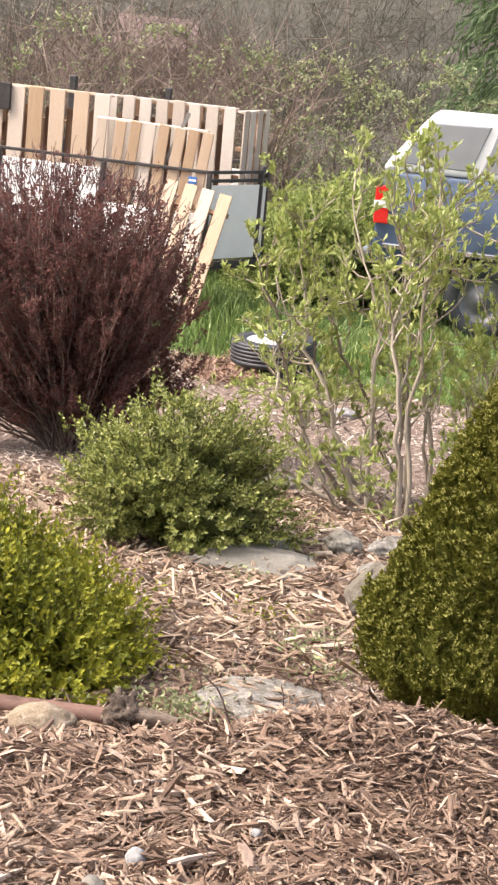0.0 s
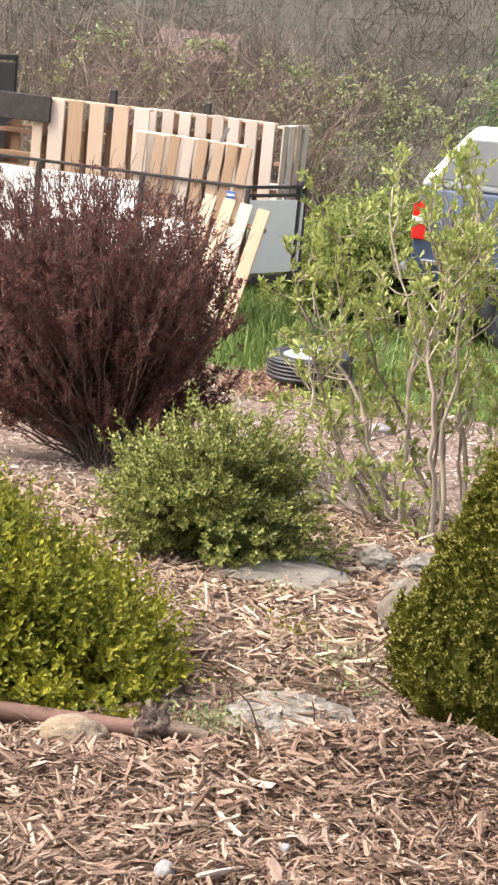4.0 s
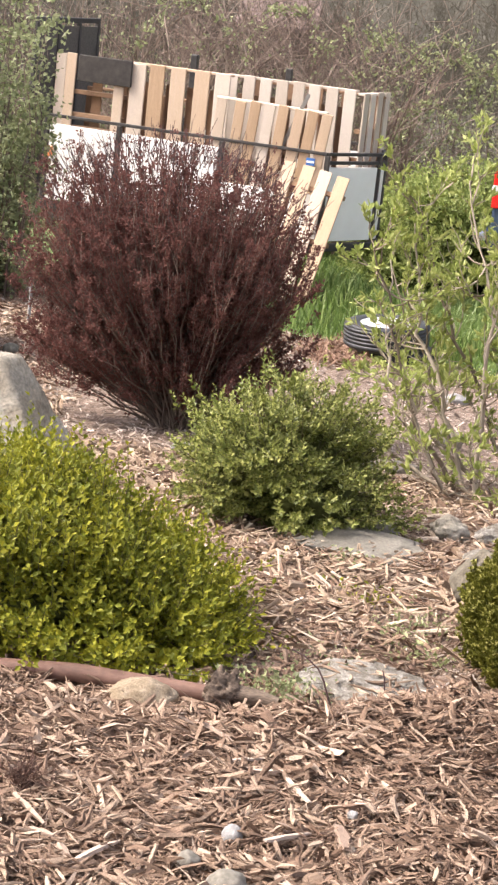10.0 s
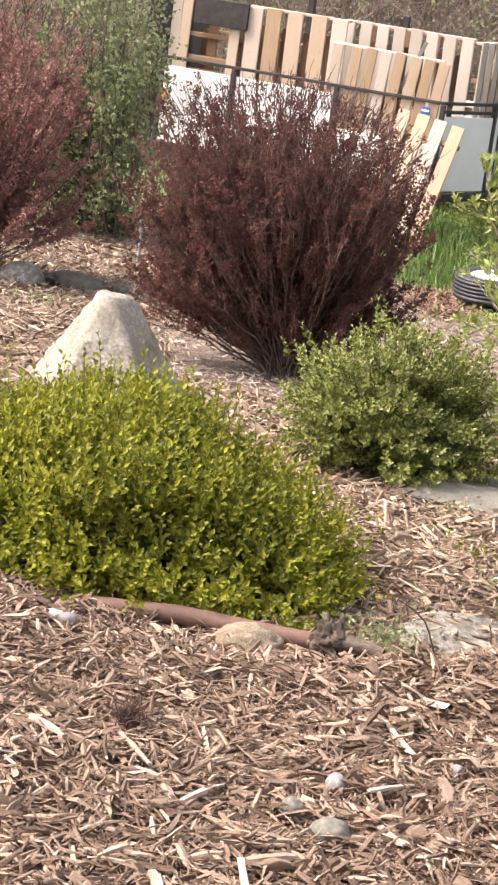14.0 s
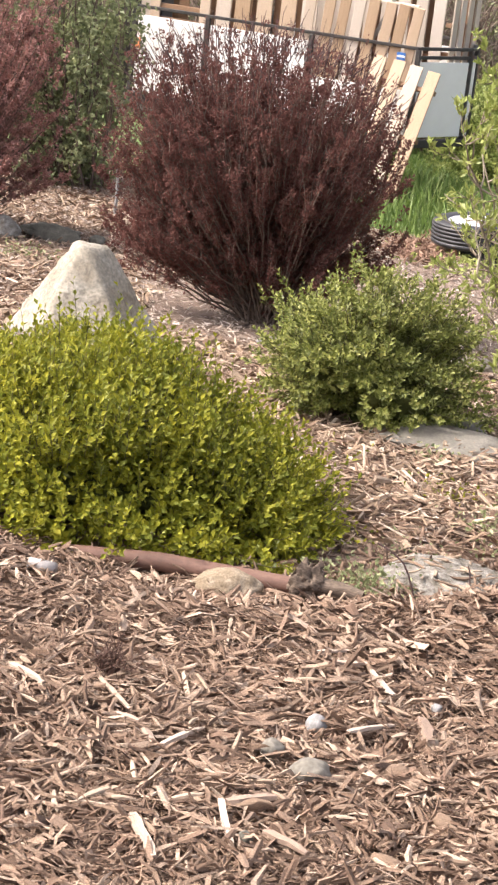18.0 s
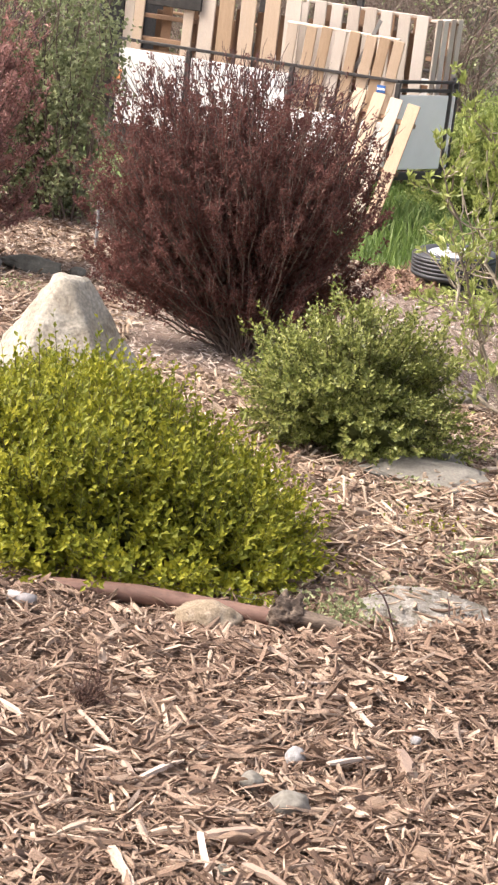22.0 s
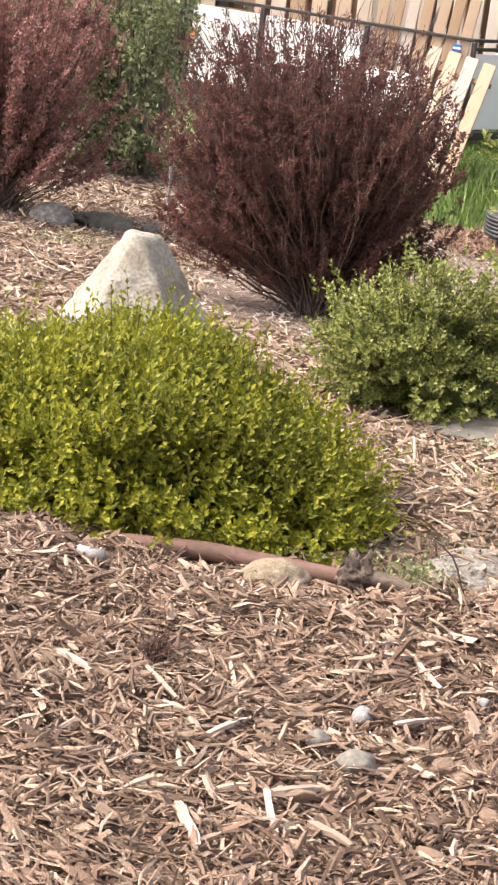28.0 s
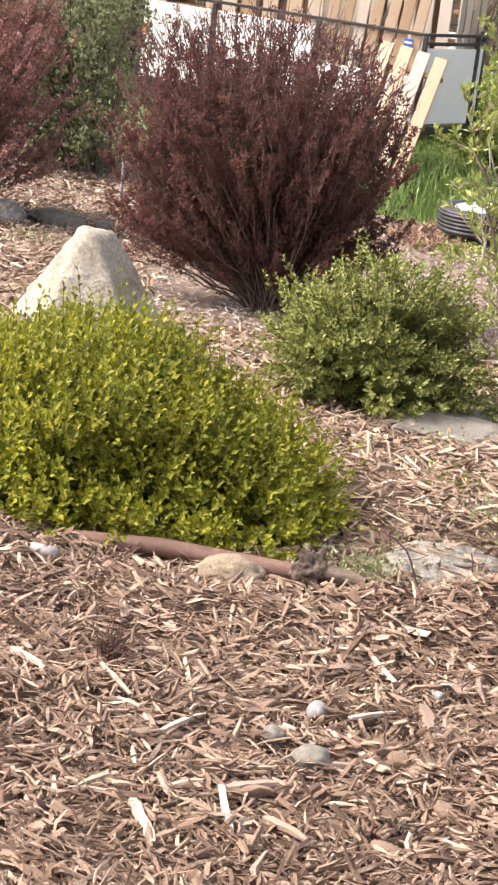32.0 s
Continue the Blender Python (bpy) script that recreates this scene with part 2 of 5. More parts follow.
# brown wood, deepened in colour for the shade inside the pallet stack
M_PALLET_IN = material("pallet_wood_shaded", [(0.0, (0.12, 0.065, 0.035)), (0.5, (0.22, 0.125, 0.07)), (1.0, (0.34, 0.21, 0.125))], 0.8, 14, 7, stretch=(0.5, 5, 5), bump=0.25, bump_dist=0.003, vary="object", fine=0.12)
M_PALLET_GREY = material("pallet_wood_grey", [(0.0, (0.36, 0.29, 0.225)), (0.5, (0.52, 0.445, 0.37)), (1.0, (0.66, 0.59, 0.515))], 0.8, 14, 7, stretch=(5, 5, 0.5), bump=0.25, bump_dist=0.003, vary="object", fine=0.12, island_mix=0.7)
M_BLACK = material("black_painted_steel", [(0.3, (0.022, 0.020, 0.019)), (0.7, (0.055, 0.048, 0.044))], 0.55, 18, 6, bump=0.1, bump_dist=0.002)
M_WHITE = material("white_panel", [(0.3, (0.80, 0.785, 0.75)), (0.7, (0.88, 0.87, 0.84))], 0.55, 3, 6, bump=0.05, bump_dist=0.004)
M_RUBBER = material("tyre_rubber", [(0.3, (0.020, 0.021, 0.024)), (0.7, (0.045, 0.046, 0.051))], 0.5, 20, 6, bump=0.15, bump_dist=0.003)
M_RIM = material("painted_wheel", [(0.3, (0.55, 0.56, 0.58)), (0.7, (0.78, 0.79, 0.80))], 0.35, 9, 5, bump=0.05, bump_dist=0.003, metal=0.2)
M_HUB = material("dull_grey_wheel", [(0.3, (0.09, 0.09, 0.092)), (0.7, (0.17, 0.17, 0.172))], 0.5, 9, 5, bump=0.05, bump_dist=0.003, metal=0.3)
M_BLUE = material("blue_car_paint", [(0.3, (0.050, 0.074, 0.125)), (0.7, (0.078, 0.110, 0.172))], 0.3, 3, 4, bump=0, coat=0.8)
M_CAP = material("white_fibreglass", [(0.3, (0.60, 0.595, 0.57)), (0.7, (0.72, 0.715, 0.69))], 0.4, 4, 5, bump=0, coat=0.2)
M_GLASS = material("smoked_window_glass", [(0.3, (0.27, 0.275, 0.285)), (0.7, (0.34, 0.345, 0.355))], 0.15, 2, 2, bump=0, coat=1.0)
M_RED = material("red_lens", [(0.3, (0.70, 0.016, 0.012)), (0.7, (0.80, 0.03, 0.022))], 0.2, 60, 2, bump=0.1, coat=0.6)
M_CLEAR = material("clear_lens", [(0.3, (0.75, 0.74, 0.72)), (0.7, (0.85, 0.84, 0.82))], 0.2, 60, 2, bump=0.1, coat=0.6)
M_CHROME = material("bumper_chrome", [(0.3, (0.55, 0.55, 0.56)), (0.7, (0.70, 0.70, 0.70))], 0.2, 10, 3, bump=0, metal=1.0)
# roof red, greyed and dulled to stand for the haze in between
M_ROOF = material("hazed_red_roof", [(0.3, (0.14, 0.092, 0.083)), (0.7, (0.20, 0.138, 0.124))], 0.7, 2, 6, stretch=(6, 1, 1), bump=0.2)
M_BARN = material("shed_boards", [(0.3, (0.16, 0.12, 0.10)), (0.7, (0.26, 0.21, 0.17))], 0.9, 6, 6, stretch=(6, 6, 0.5), bump=0.3)
M_STRAP = material("grey_strap", [(0.3, (0.16, 0.15, 0.14)), (0.7, (0.26, 0.25, 0.23))], 0.8, 60, 4, bump=0.2)
M_BLUE_TAG = material("blue_tag", [(0.3, (0.04, 0.14, 0.42)), (0.7, (0.06, 0.19, 0.52))], 0.4, 30, 3, bump=0)
M_PEBBLE = material("pale_pebble", [(0.25, (0.17, 0.162, 0.155)), (0.5, (0.26, 0.252, 0.245)), (0.8, (0.38, 0.368, 0.356))], 0.85, 30, 7, bump=0.5, bump_dist=0.005, fine=0.25)
M_BRICK = material("red_clay", [(0.3, (0.30, 0.12, 0.08)), (0.7, (0.45, 0.22, 0.15))], 0.85, 20, 7, bump=0.4, fine=0.15)


# ---- mesh helpers ----
def mesh_from(name, verts, faces, mats, smooth=False, index=None):
    me = bpy.data.meshes.new(name)
    verts = np.asarray(verts, np.float32).reshape(-1, 3)
    faces = np.asarray(faces, np.int32)
    k = faces.shape[1]
    me.vertices.add(len(verts))
    me.vertices.foreach_set("co", verts.ravel())
    me.loops.add(faces.size)
    me.loops.foreach_set("vertex_index", faces.ravel())
    me.polygons.add(len(faces))
    me.polygons.foreach_set("loop_start", np.arange(0, faces.size, k, dtype=np.int32))
    for m in mats if isinstance(mats, (list, tuple)) else [mats]:
        me.materials.append(m)
    if index is not None:
        me.polygons.foreach_set("material_index", np.asarray(index, np.int32))
    me.polygons.foreach_set("use_smooth", np.full(len(faces), smooth))
    me.update(calc_edges=True)
    me.validate()
    return me


def holder(name, at, label, category, group="", kind=""):
    e = new(name)
    e.location = at
    e.empty_display_size = 0.1
    return tagged(e, label, category, group, kind)


def child(name, me, parent, label="", at=(0, 0, 0), rot=(0, 0, 0), kind=""):
    o = new(name, me)
    o.parent = parent
    o.matrix_basis = pose(*at, *rot)
    return tagged(o, label, "", "", kind)


def part(name, bm, mat, parent, label="", smooth=False, at=(0, 0, 0), rot=(0, 0, 0)):
    me = bpy.data.meshes.new(name)
    bm.to_mesh(me)
    bm.free()
    me.materials.append(mat)
    me.polygons.foreach_set("use_smooth", np.full(len(me.polygons), smooth))
    return child(name, me, parent, label, at, rot)


def box_bm(sx, sy, sz, bevel=0.0, centre=(0, 0, 0), segs=1):
    bm = bmesh.new()
    bmesh.ops.create_cube(bm, size=1, matrix=Matrix.Translation(centre) @ Matrix.Diagonal((sx, sy, sz, 1)))
    if bevel:
        bmesh.ops.bevel(bm, geom=bm.edges[:], offset=bevel, segments=segs, affect="EDGES", profile=0.5)
    return bm


def box_mesh(name, sx, sy, sz, mat, bevel=0.003):
    me = bpy.data.meshes.new(name)
    bm = box_bm(sx, sy, sz, bevel)
    bm.to_mesh(me)
    bm.free()
    me.materials.append(mat)
    return me


def unit(v):
    return v / (np.linalg.norm(v, axis=-1, keepdims=True) + 1e-9)


def tubes(name, lines, mat, sides=5, smooth=True):
    """Tapered tubes along polylines: each line is (points (n,3), radii (n,))."""
    V, Fc, base = [], [], 0
    ang = np.arange(sides) * 2 * np.pi / sides
    ca, sa = np.cos(ang), np.sin(ang)
    same = {}
    for pts, rad in lines:
        same.setdefault(len(pts), []).append((pts, rad))
    for n, group in same.items():
        pts = np.array([g[0] for g in group], float)
        rad = np.array([g[1] for g in group], float)
        tan = unit(np.gradient(pts, axis=1))
        ref = np.where(np.abs(tan[..., 2:3]) > 0.9, [[[1.0, 0, 0]]], [[[0, 0, 1.0]]])
        a = unit(np.cross(tan, ref))
        b = np.cross(tan, a)
        V.append((pts[:, :, None] + rad[:, :, None, None] * (a[:, :, None] * ca[None, None, :, None] + b[:, :, None] * sa[None, None, :, None])).reshape(-1, 3))
        i = np.arange(n - 1)[:, None] * sides + np.arange(sides)[None]
        j = np.arange(n - 1)[:, None] * sides + (np.arange(sides)[None] + 1) % sides
        one = np.stack([i, j, j + sides, i + sides], -1).reshape(-1, 4)
        m = len(group)
        Fc.append((one[None] + (np.arange(m) * n * sides)[:, None, None]).reshape(-1, 4) + base)
        base += m * n * sides
    return mesh_from(name, np.concatenate(V), np.concatenate(Fc), mat, smooth)


def leaf_mesh(name, at, along, size, width, mat, rng, fold=0.35, face=None):
    """Folded diamond leaves of two triangles: at (n,3) the stalk end, along (n,3) the way the leaf points."""
    n = len(at)
    along = unit(along)
    side = unit(np.cross(along, rng.normal(size=(n, 3)) if face is None else face))
    up = np.cross(side, along)
    size = np.broadcast_to(size, (n,))[:, None]
    wd = size * width
    mid = at + along * size * 0.5
    v = np.stack([at, mid + side * wd * 0.5 + up * wd * fold, at + along * size, mid - side * wd * 0.5 + up * wd * fold], 1)
    f = np.arange(n)[:, None] * 4
    faces = np.concatenate([f + [0, 1, 2], f + [0, 2, 3]])
    return mesh_from(name, v.reshape(-1, 3), faces, mat)


def sliver_mesh(name, at, along, size, width, mat, rng):
    """Far fine twigs: each a slim three-sided spike."""
    n = len(at)
    along = unit(along)
    a = unit(np.cross(along, rng.normal(size=(n, 3))))
    b = np.cross(along, a)
    v = np.stack([at + a * width, at - a * width * 0.5 + b * width * 0.87, at - a * width * 0.5 - b * width * 0.87, at + along * np.broadcast_to(size, (n,))[:, None]], 1)
    f = np.arange(n)[:, None] * 4
    return mesh_from(name, v.reshape(-1, 3), np.concatenate([f + [0, 1, 3], f + [1, 2, 3], f + [2, 0, 3]]), mat)


def rock_mesh(name, size, mat, seed, rough=0.18, flat=0.0, power=2.0, sub=4, facets=0):
    """A worn stone: a sphere pushed about by noise, its facets cut flat."""
    bm = bmesh.new()
    bmesh.ops.create_icosphere(bm, subdivisions=sub, radius=1)
    rng = np.random.default_rng(seed)
    cuts = [(Vector(unit(rng.normal(size=3))), rng.uniform(0.62, 0.9)) for _ in range(facets)]
    for v in bm.verts:
        d = v.co.normalized()
        r = 1 + rough * noise.fractal(d * 1.3 + Vector((seed * 3.7, 0, 0)), 0.8, 2.1, 5)
        p = d * r
        for nrm, k in cuts:
            e = p.dot(nrm) - k
            if e > 0:
                p -= nrm * e * 0.85
        v.co = Vector((p.x * size[0], p.y * size[1], p.z * size[2]))
    me = bpy.data.meshes.new(name)
    bm.to_mesh(me)
    bm.free()
    me.materials.append(mat)
    me.polygons.foreach_set("use_smooth", np.full(len(me.polygons), True))
    return me


# ---- the lie of the land ----
def relief(x, y):
    a = np.sin(x * 1.9 + y * 0.7 + 0.4) * 0.5 + np.sin(x * 0.8 - y * 1.7 + 2.0) * 0.5
    b = np.sin(x * 5.3 + y * 2.9 + 1.0) * 0.5 + np.sin(-x * 3.1 + y * 6.1) * 0.5
    return a, b


def lawn_edge(x):
    return 15.9 - 0.75 * np.clip(x + 0.2, 0, 4) ** 1.15 + 0.5 * np.clip(-0.6 - x, 0, 3) + 0.12 * np.sin(x * 3.1)


def ground_z(x, y):
    x, y = np.asarray(x, float), np.asarray(y, float)
    a, low, k = -0.0915 * y, -1.40, 0.08
    z = low + k * np.log1p(np.exp(np.clip((a - low) / k, -50, 50)))
    z = np.where(y < 0, -0.02 * y, z)
    ra, rb = relief(x, y)
    fade = np.clip((22 - y) / 8, 0.15, 1) * np.clip((y + 4) / 4, 0, 1)
    z = z + (0.012 * ra + 0.010 * rb) * fade
    z = z + np.clip((7 - y) / 1.5, 0, 1) * 0.010 * (np.sin(x * 13 + y * 5) * np.sin(y * 17 - x * 6) + np.sin(x * 23 - y * 11 + 2) * np.sin(y * 29 + x * 7))
    z = z - 0.016 * np.clip(6.2 - y, 0, 1)
    z = z + 0.185 * np.exp(-((x - 0.46) / 0.50) ** 2 - ((y - 5.02) / 0.26) ** 2)
    # the mulch heap ends in a low crest, with a hollow behind it
    crest = 5.20 + 0.05 * np.sin(x * 4 + 1) + 0.10 * np.clip(x - 0.2, 0, 1)
    d = y - crest
    hollow = np.where(d < 0, np.exp(-(d / 0.12) ** 2), np.exp(-(np.clip(d - 0.5, 0, 9) / 0.7) ** 2))
    z = z + 0.05 * np.exp(-((x + 1.25) / 0.3) ** 2 - ((y - 5.25) / 0.2) ** 2)
    z = z - 0.05 * hollow * np.clip((9 - y) / 2, 0, 1)
    z = z + 0.30 * np.exp(-((x + 0.6) / 0.9) ** 2 - ((y - 16.9) / 0.7) ** 2)
    hill = np.clip(y - 46, 0, None)
    z = z + 0.30 * hill * np.clip(hill / 14, 0, 1) * np.clip((260 - y) / 100, 0.6, 1)
    z = z + 0.5 * np.sin(x * 0.09 + 1) * np.clip((y - 40) / 30, 0, 1)
    return z


def spread(lo, hi, fine_lo, fine_hi, step, far=12):
    mid = np.arange(fine_lo, fine_hi + step / 2, step)
    left = fine_lo - np.geomspace(step, fine_lo - lo, far)[::-1]
    right = fine_hi + np.geomspace(step, hi - fine_hi, far)
    return np.concatenate([left, mid, right])


gx, gy = spread(-1500, 1500, -6, 5, 0.08, 34), spread(-1500, 2500, 2.5, 24, 0.08, 40)
X, Y = np.meshgrid(gx, gy)
Zg = ground_z(X, Y)
nx, ny = len(gx), len(gy)
i = (np.arange(ny - 1)[:, None] * nx + np.arange(nx - 1)[None]).ravel()
quads = np.stack([i, i + 1, i + nx + 1, i + nx], 1)
cx, cy = X.ravel()[i] + 0.05, Y.ravel()[i] + 0.05
zone = np.where(cy > 21.3, 2, np.where(cy > lawn_edge(cx), 1, 0))
ground = new("ground", mesh_from("ground", np.stack([X, Y, Zg], -1), quads, [M_SOIL, M_LAWN, M_FOREST], True, zone))
tagged(ground, "sloping garden ground of mulch, lawn and wooded hillside", "ground", "", "structure")


# ---- mulch ----
def chips(name, n, area, mat, seed, length, width, label, tilt=0.35, keep=None, lift=0.02, coarse=True, small=2.8):
    """Loose wood chips strewn over the ground: slim wedges of eight triangles."""
    rng = np.random.default_rng(seed)
    x, y = rng.uniform(area[0], area[1], n), rng.uniform(area[2], area[3], n)
    if keep is not None:
        ok = keep(x, y, rng)
        x, y = x[ok], y[ok]
        n = len(x)
    u = rng.random(n)
    L = length[0] + (length[1] - length[0]) * u ** small
    flake = rng.random(n) < 0.11
    W = width[0] + (width[1] - width[0]) * rng.random(n) ** 2
    W = np.where(flake, np.minimum(np.minimum(W * 2.0, L * 0.5), 0.022), np.minimum(W, L * 0.2))
    T = np.where(flake, W * rng.uniform(0.1, 0.2, n), W * rng.uniform(0.2, 0.6, n))
    yaw = 2.3 * np.sin(x * 3.1 + y * 2.3) + 1.8 * np.sin(x * 5.9 - y * 4.7 + 1) + rng.normal(0, 0.75, n)   # they lie in drifts
    pt = rng.normal(0, tilt, n)
    rl = rng.normal(0, 0.7, n)
    d = np.stack([np.cos(yaw) * np.cos(pt), np.sin(yaw) * np.cos(pt), np.sin(pt)], 1)
    s0 = unit(np.cross(d, [[0, 0, 1.0]]))
    u0 = np.cross(s0, d)
    s = s0 * np.cos(rl)[:, None] + u0 * np.sin(rl)[:, None]
    up = np.cross(s, d)
    z = ground_z(x, y) + rng.random(n) * lift + np.abs(np.sin(pt)) * L * 0.3
    c = np.stack([x, y, z], 1)
    h = (L * 0.5)[:, None] * d
    k = lambda lo, hi: (W * rng.uniform(lo, hi, n))[:, None] * s
    wa, wm, wb = k(0.1, 0.5), k(0.35, 0.6), k(0.03, 0.45)
    t = T[:, None] * up
    bend = (rng.normal(0, 0.07, n) * L)[:, None] * up + (rng.normal(0, 0.05, n) * L)[:, None] * s
    j = lambda q: (rng.uniform(-q, q, n) * L)[:, None] * d
    v = np.stack([c - h - wa + j(0.06), c - h + wa + j(0.12), c - h * 0.9 + t,
                  c - wm + bend + j(0.1), c + wm + bend + j(0.1), c + t * 1.2 + bend,
                  c + h - wb + j(0.12), c + h + wb + j(0.06), c + h * 0.9 + t * 0.6], 1)
    if coarse:
        v = v[:, [0, 1, 2, 6, 7, 8]]
        v[:, :3] -= wm[:, None] * [[[0.5], [-0.5], [0]]]
        f = np.arange(n)[:, None] * 6
        tri = [[0, 2, 1], [3, 4, 5], [0, 1, 4], [0, 4, 3], [1, 2, 5], [1, 5, 4], [2, 0, 3], [2, 3, 5]]
        tri = np.concatenate([f + a for a in tri])
        return tagged(new(name, mesh_from(name, v.reshape(-1, 3), tri, mat)), label, "mulch", "", "stuff")
    f = np.arange(n)[:, None] * 9
    tri = [[0, 2, 1], [6, 7, 8]]
    for q in (0, 3):
        tri += [[q, q + 1, q + 4], [q, q + 4, q + 3], [q + 1, q + 2, q + 5], [q + 1, q + 5, q + 4], [q + 2, q, q + 3], [q + 2, q + 3, q + 5]]
    tri = np.concatenate([f + a for a in tri])
    return tagged(new(name, mesh_from(name, v.reshape(-1, 3), tri, mat)), label, "mulch", "", "stuff")


# keeps to the wedge of ground the camera sweeps, with frayed sides
def in_view(x, y, rng):
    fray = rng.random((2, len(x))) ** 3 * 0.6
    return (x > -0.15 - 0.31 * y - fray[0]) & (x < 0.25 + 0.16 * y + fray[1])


chips("wood_chips", 72000, (-1.9, 1.3, 2.9, 5.45), M_CHIP, 11, (0.018, 0.085), (0.003, 0.011), "fresh shredded wood chips heaped at the bed's edge", 0.26, in_view, 0.026, True, 1.8)
chips("long_chips", 25000, (-1.9, 1.3, 2.9, 5.45), M_CHIP_PALE, 16, (0.03, 0.105), (0.006, 0.018), "long pale chips lying on top of the mulch heap", 0.28, in_view, 0.036, False, 1.8)
# darker brown chips, denser towards the right of the heap
chips("bark_shreds", 9000, (-0.45, 1.1, 2.9, 5.45), M_CHIP_DARK, 20, (0.03, 0.10), (0.005, 0.014), "dark brown chips mixed into the heap, thicker to the right", 0.3,
      lambda x, y, g: in_view(x, y, g) & (g.random(len(x)) < np.clip(0.25 + 0.9 * (x + 0.1), 0.08, 0.9)), 0.036, False, 1.8)
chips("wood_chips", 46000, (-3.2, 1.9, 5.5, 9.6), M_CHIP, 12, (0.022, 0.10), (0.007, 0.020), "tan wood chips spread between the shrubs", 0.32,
      lambda x, y, g: in_view(x, y, g) & (g.random(len(x)) < np.clip(0.75 - 0.6 * (x - 0.1), 0.15, 1)), 0.02)
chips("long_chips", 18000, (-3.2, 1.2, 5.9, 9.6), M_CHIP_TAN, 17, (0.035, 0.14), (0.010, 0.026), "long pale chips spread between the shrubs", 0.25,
      lambda x, y, g: in_view(x, y, g) & (g.random(len(x)) < np.clip(0.9 - 1.0 * (x - 0.1) - 1.2 * np.clip(6.6 - y, 0, 1), 0.04, 1)), 0.03)
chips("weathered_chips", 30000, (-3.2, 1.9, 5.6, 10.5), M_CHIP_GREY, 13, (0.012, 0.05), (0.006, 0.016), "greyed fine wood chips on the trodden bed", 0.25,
      lambda x, y, g: in_view(x, y, g) & (g.random(len(x)) < np.clip(0.45 + 0.9 * x, 0.3, 1)), 0.012)
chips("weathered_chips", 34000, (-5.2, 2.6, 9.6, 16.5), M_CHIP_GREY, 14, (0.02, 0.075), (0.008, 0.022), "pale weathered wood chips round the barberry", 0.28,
      lambda x, y, g: in_view(x, y, g) & (y < lawn_edge(x)), 0.015)
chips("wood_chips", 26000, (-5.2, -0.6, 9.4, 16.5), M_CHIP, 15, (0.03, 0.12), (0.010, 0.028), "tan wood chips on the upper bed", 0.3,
      lambda x, y, g: in_view(x, y, g) & (y < lawn_edge(x)) & ((x < -2.0) | (y > 13.5)), 0.02)
chips("wood_chips", 30000, (-5.5, 4.2, 1.2, 9.6), M_CHIP, 23, (0.03, 0.11), (0.009, 0.024), "loose wood chips thinning out either side of the dense spread", 0.3,
      lambda x, y, g: ~in_view(x, y, g) & (g.random(len(x)) < np.exp(-1.1 * np.maximum(np.maximum(-0.15 - 0.31 * y - x, x - 0.25 - 0.16 * y), 0))), 0.02)
chips("dead_leaves", 2600, (-0.75, 0.02, 14.0, 15.8), M_DEAD, 19, (0.03, 0.10), (0.012, 0.035), "reddish dead leaves and twigs drifted beside the wheel", 0.5,
      lambda x, y, g: (((x + 0.25) / 0.38) ** 2 + ((y - 15.0) / 0.75) ** 2 < 1 - 0.5 * g.random(len(x))), 0.06)
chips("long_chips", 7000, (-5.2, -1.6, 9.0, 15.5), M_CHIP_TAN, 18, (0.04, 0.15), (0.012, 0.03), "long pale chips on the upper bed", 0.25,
      lambda x, y, g: in_view(x, y, g) & (x < -1.7), 0.03)


# ---- shrubs ----
def at_ground(x, y, dz=0.0):
    return (x, y, float(ground_z(x, y)) + dz)


def mound_power(d, p):
    return (np.abs(d) ** p).sum(1) ** (-1 / p)


def along_line(pts, t):
    """Points at the shares t along each polyline of pts (m, n, 3)."""
    f = np.clip(t, 0, 0.9999) * (pts.shape[1] - 1)
    i0 = f.astype(int)
    w = (f - i0)[:, None]
    k = np.arange(len(pts))
    return pts[k, i0] * (1 - w) + pts[k, i0 + 1] * w


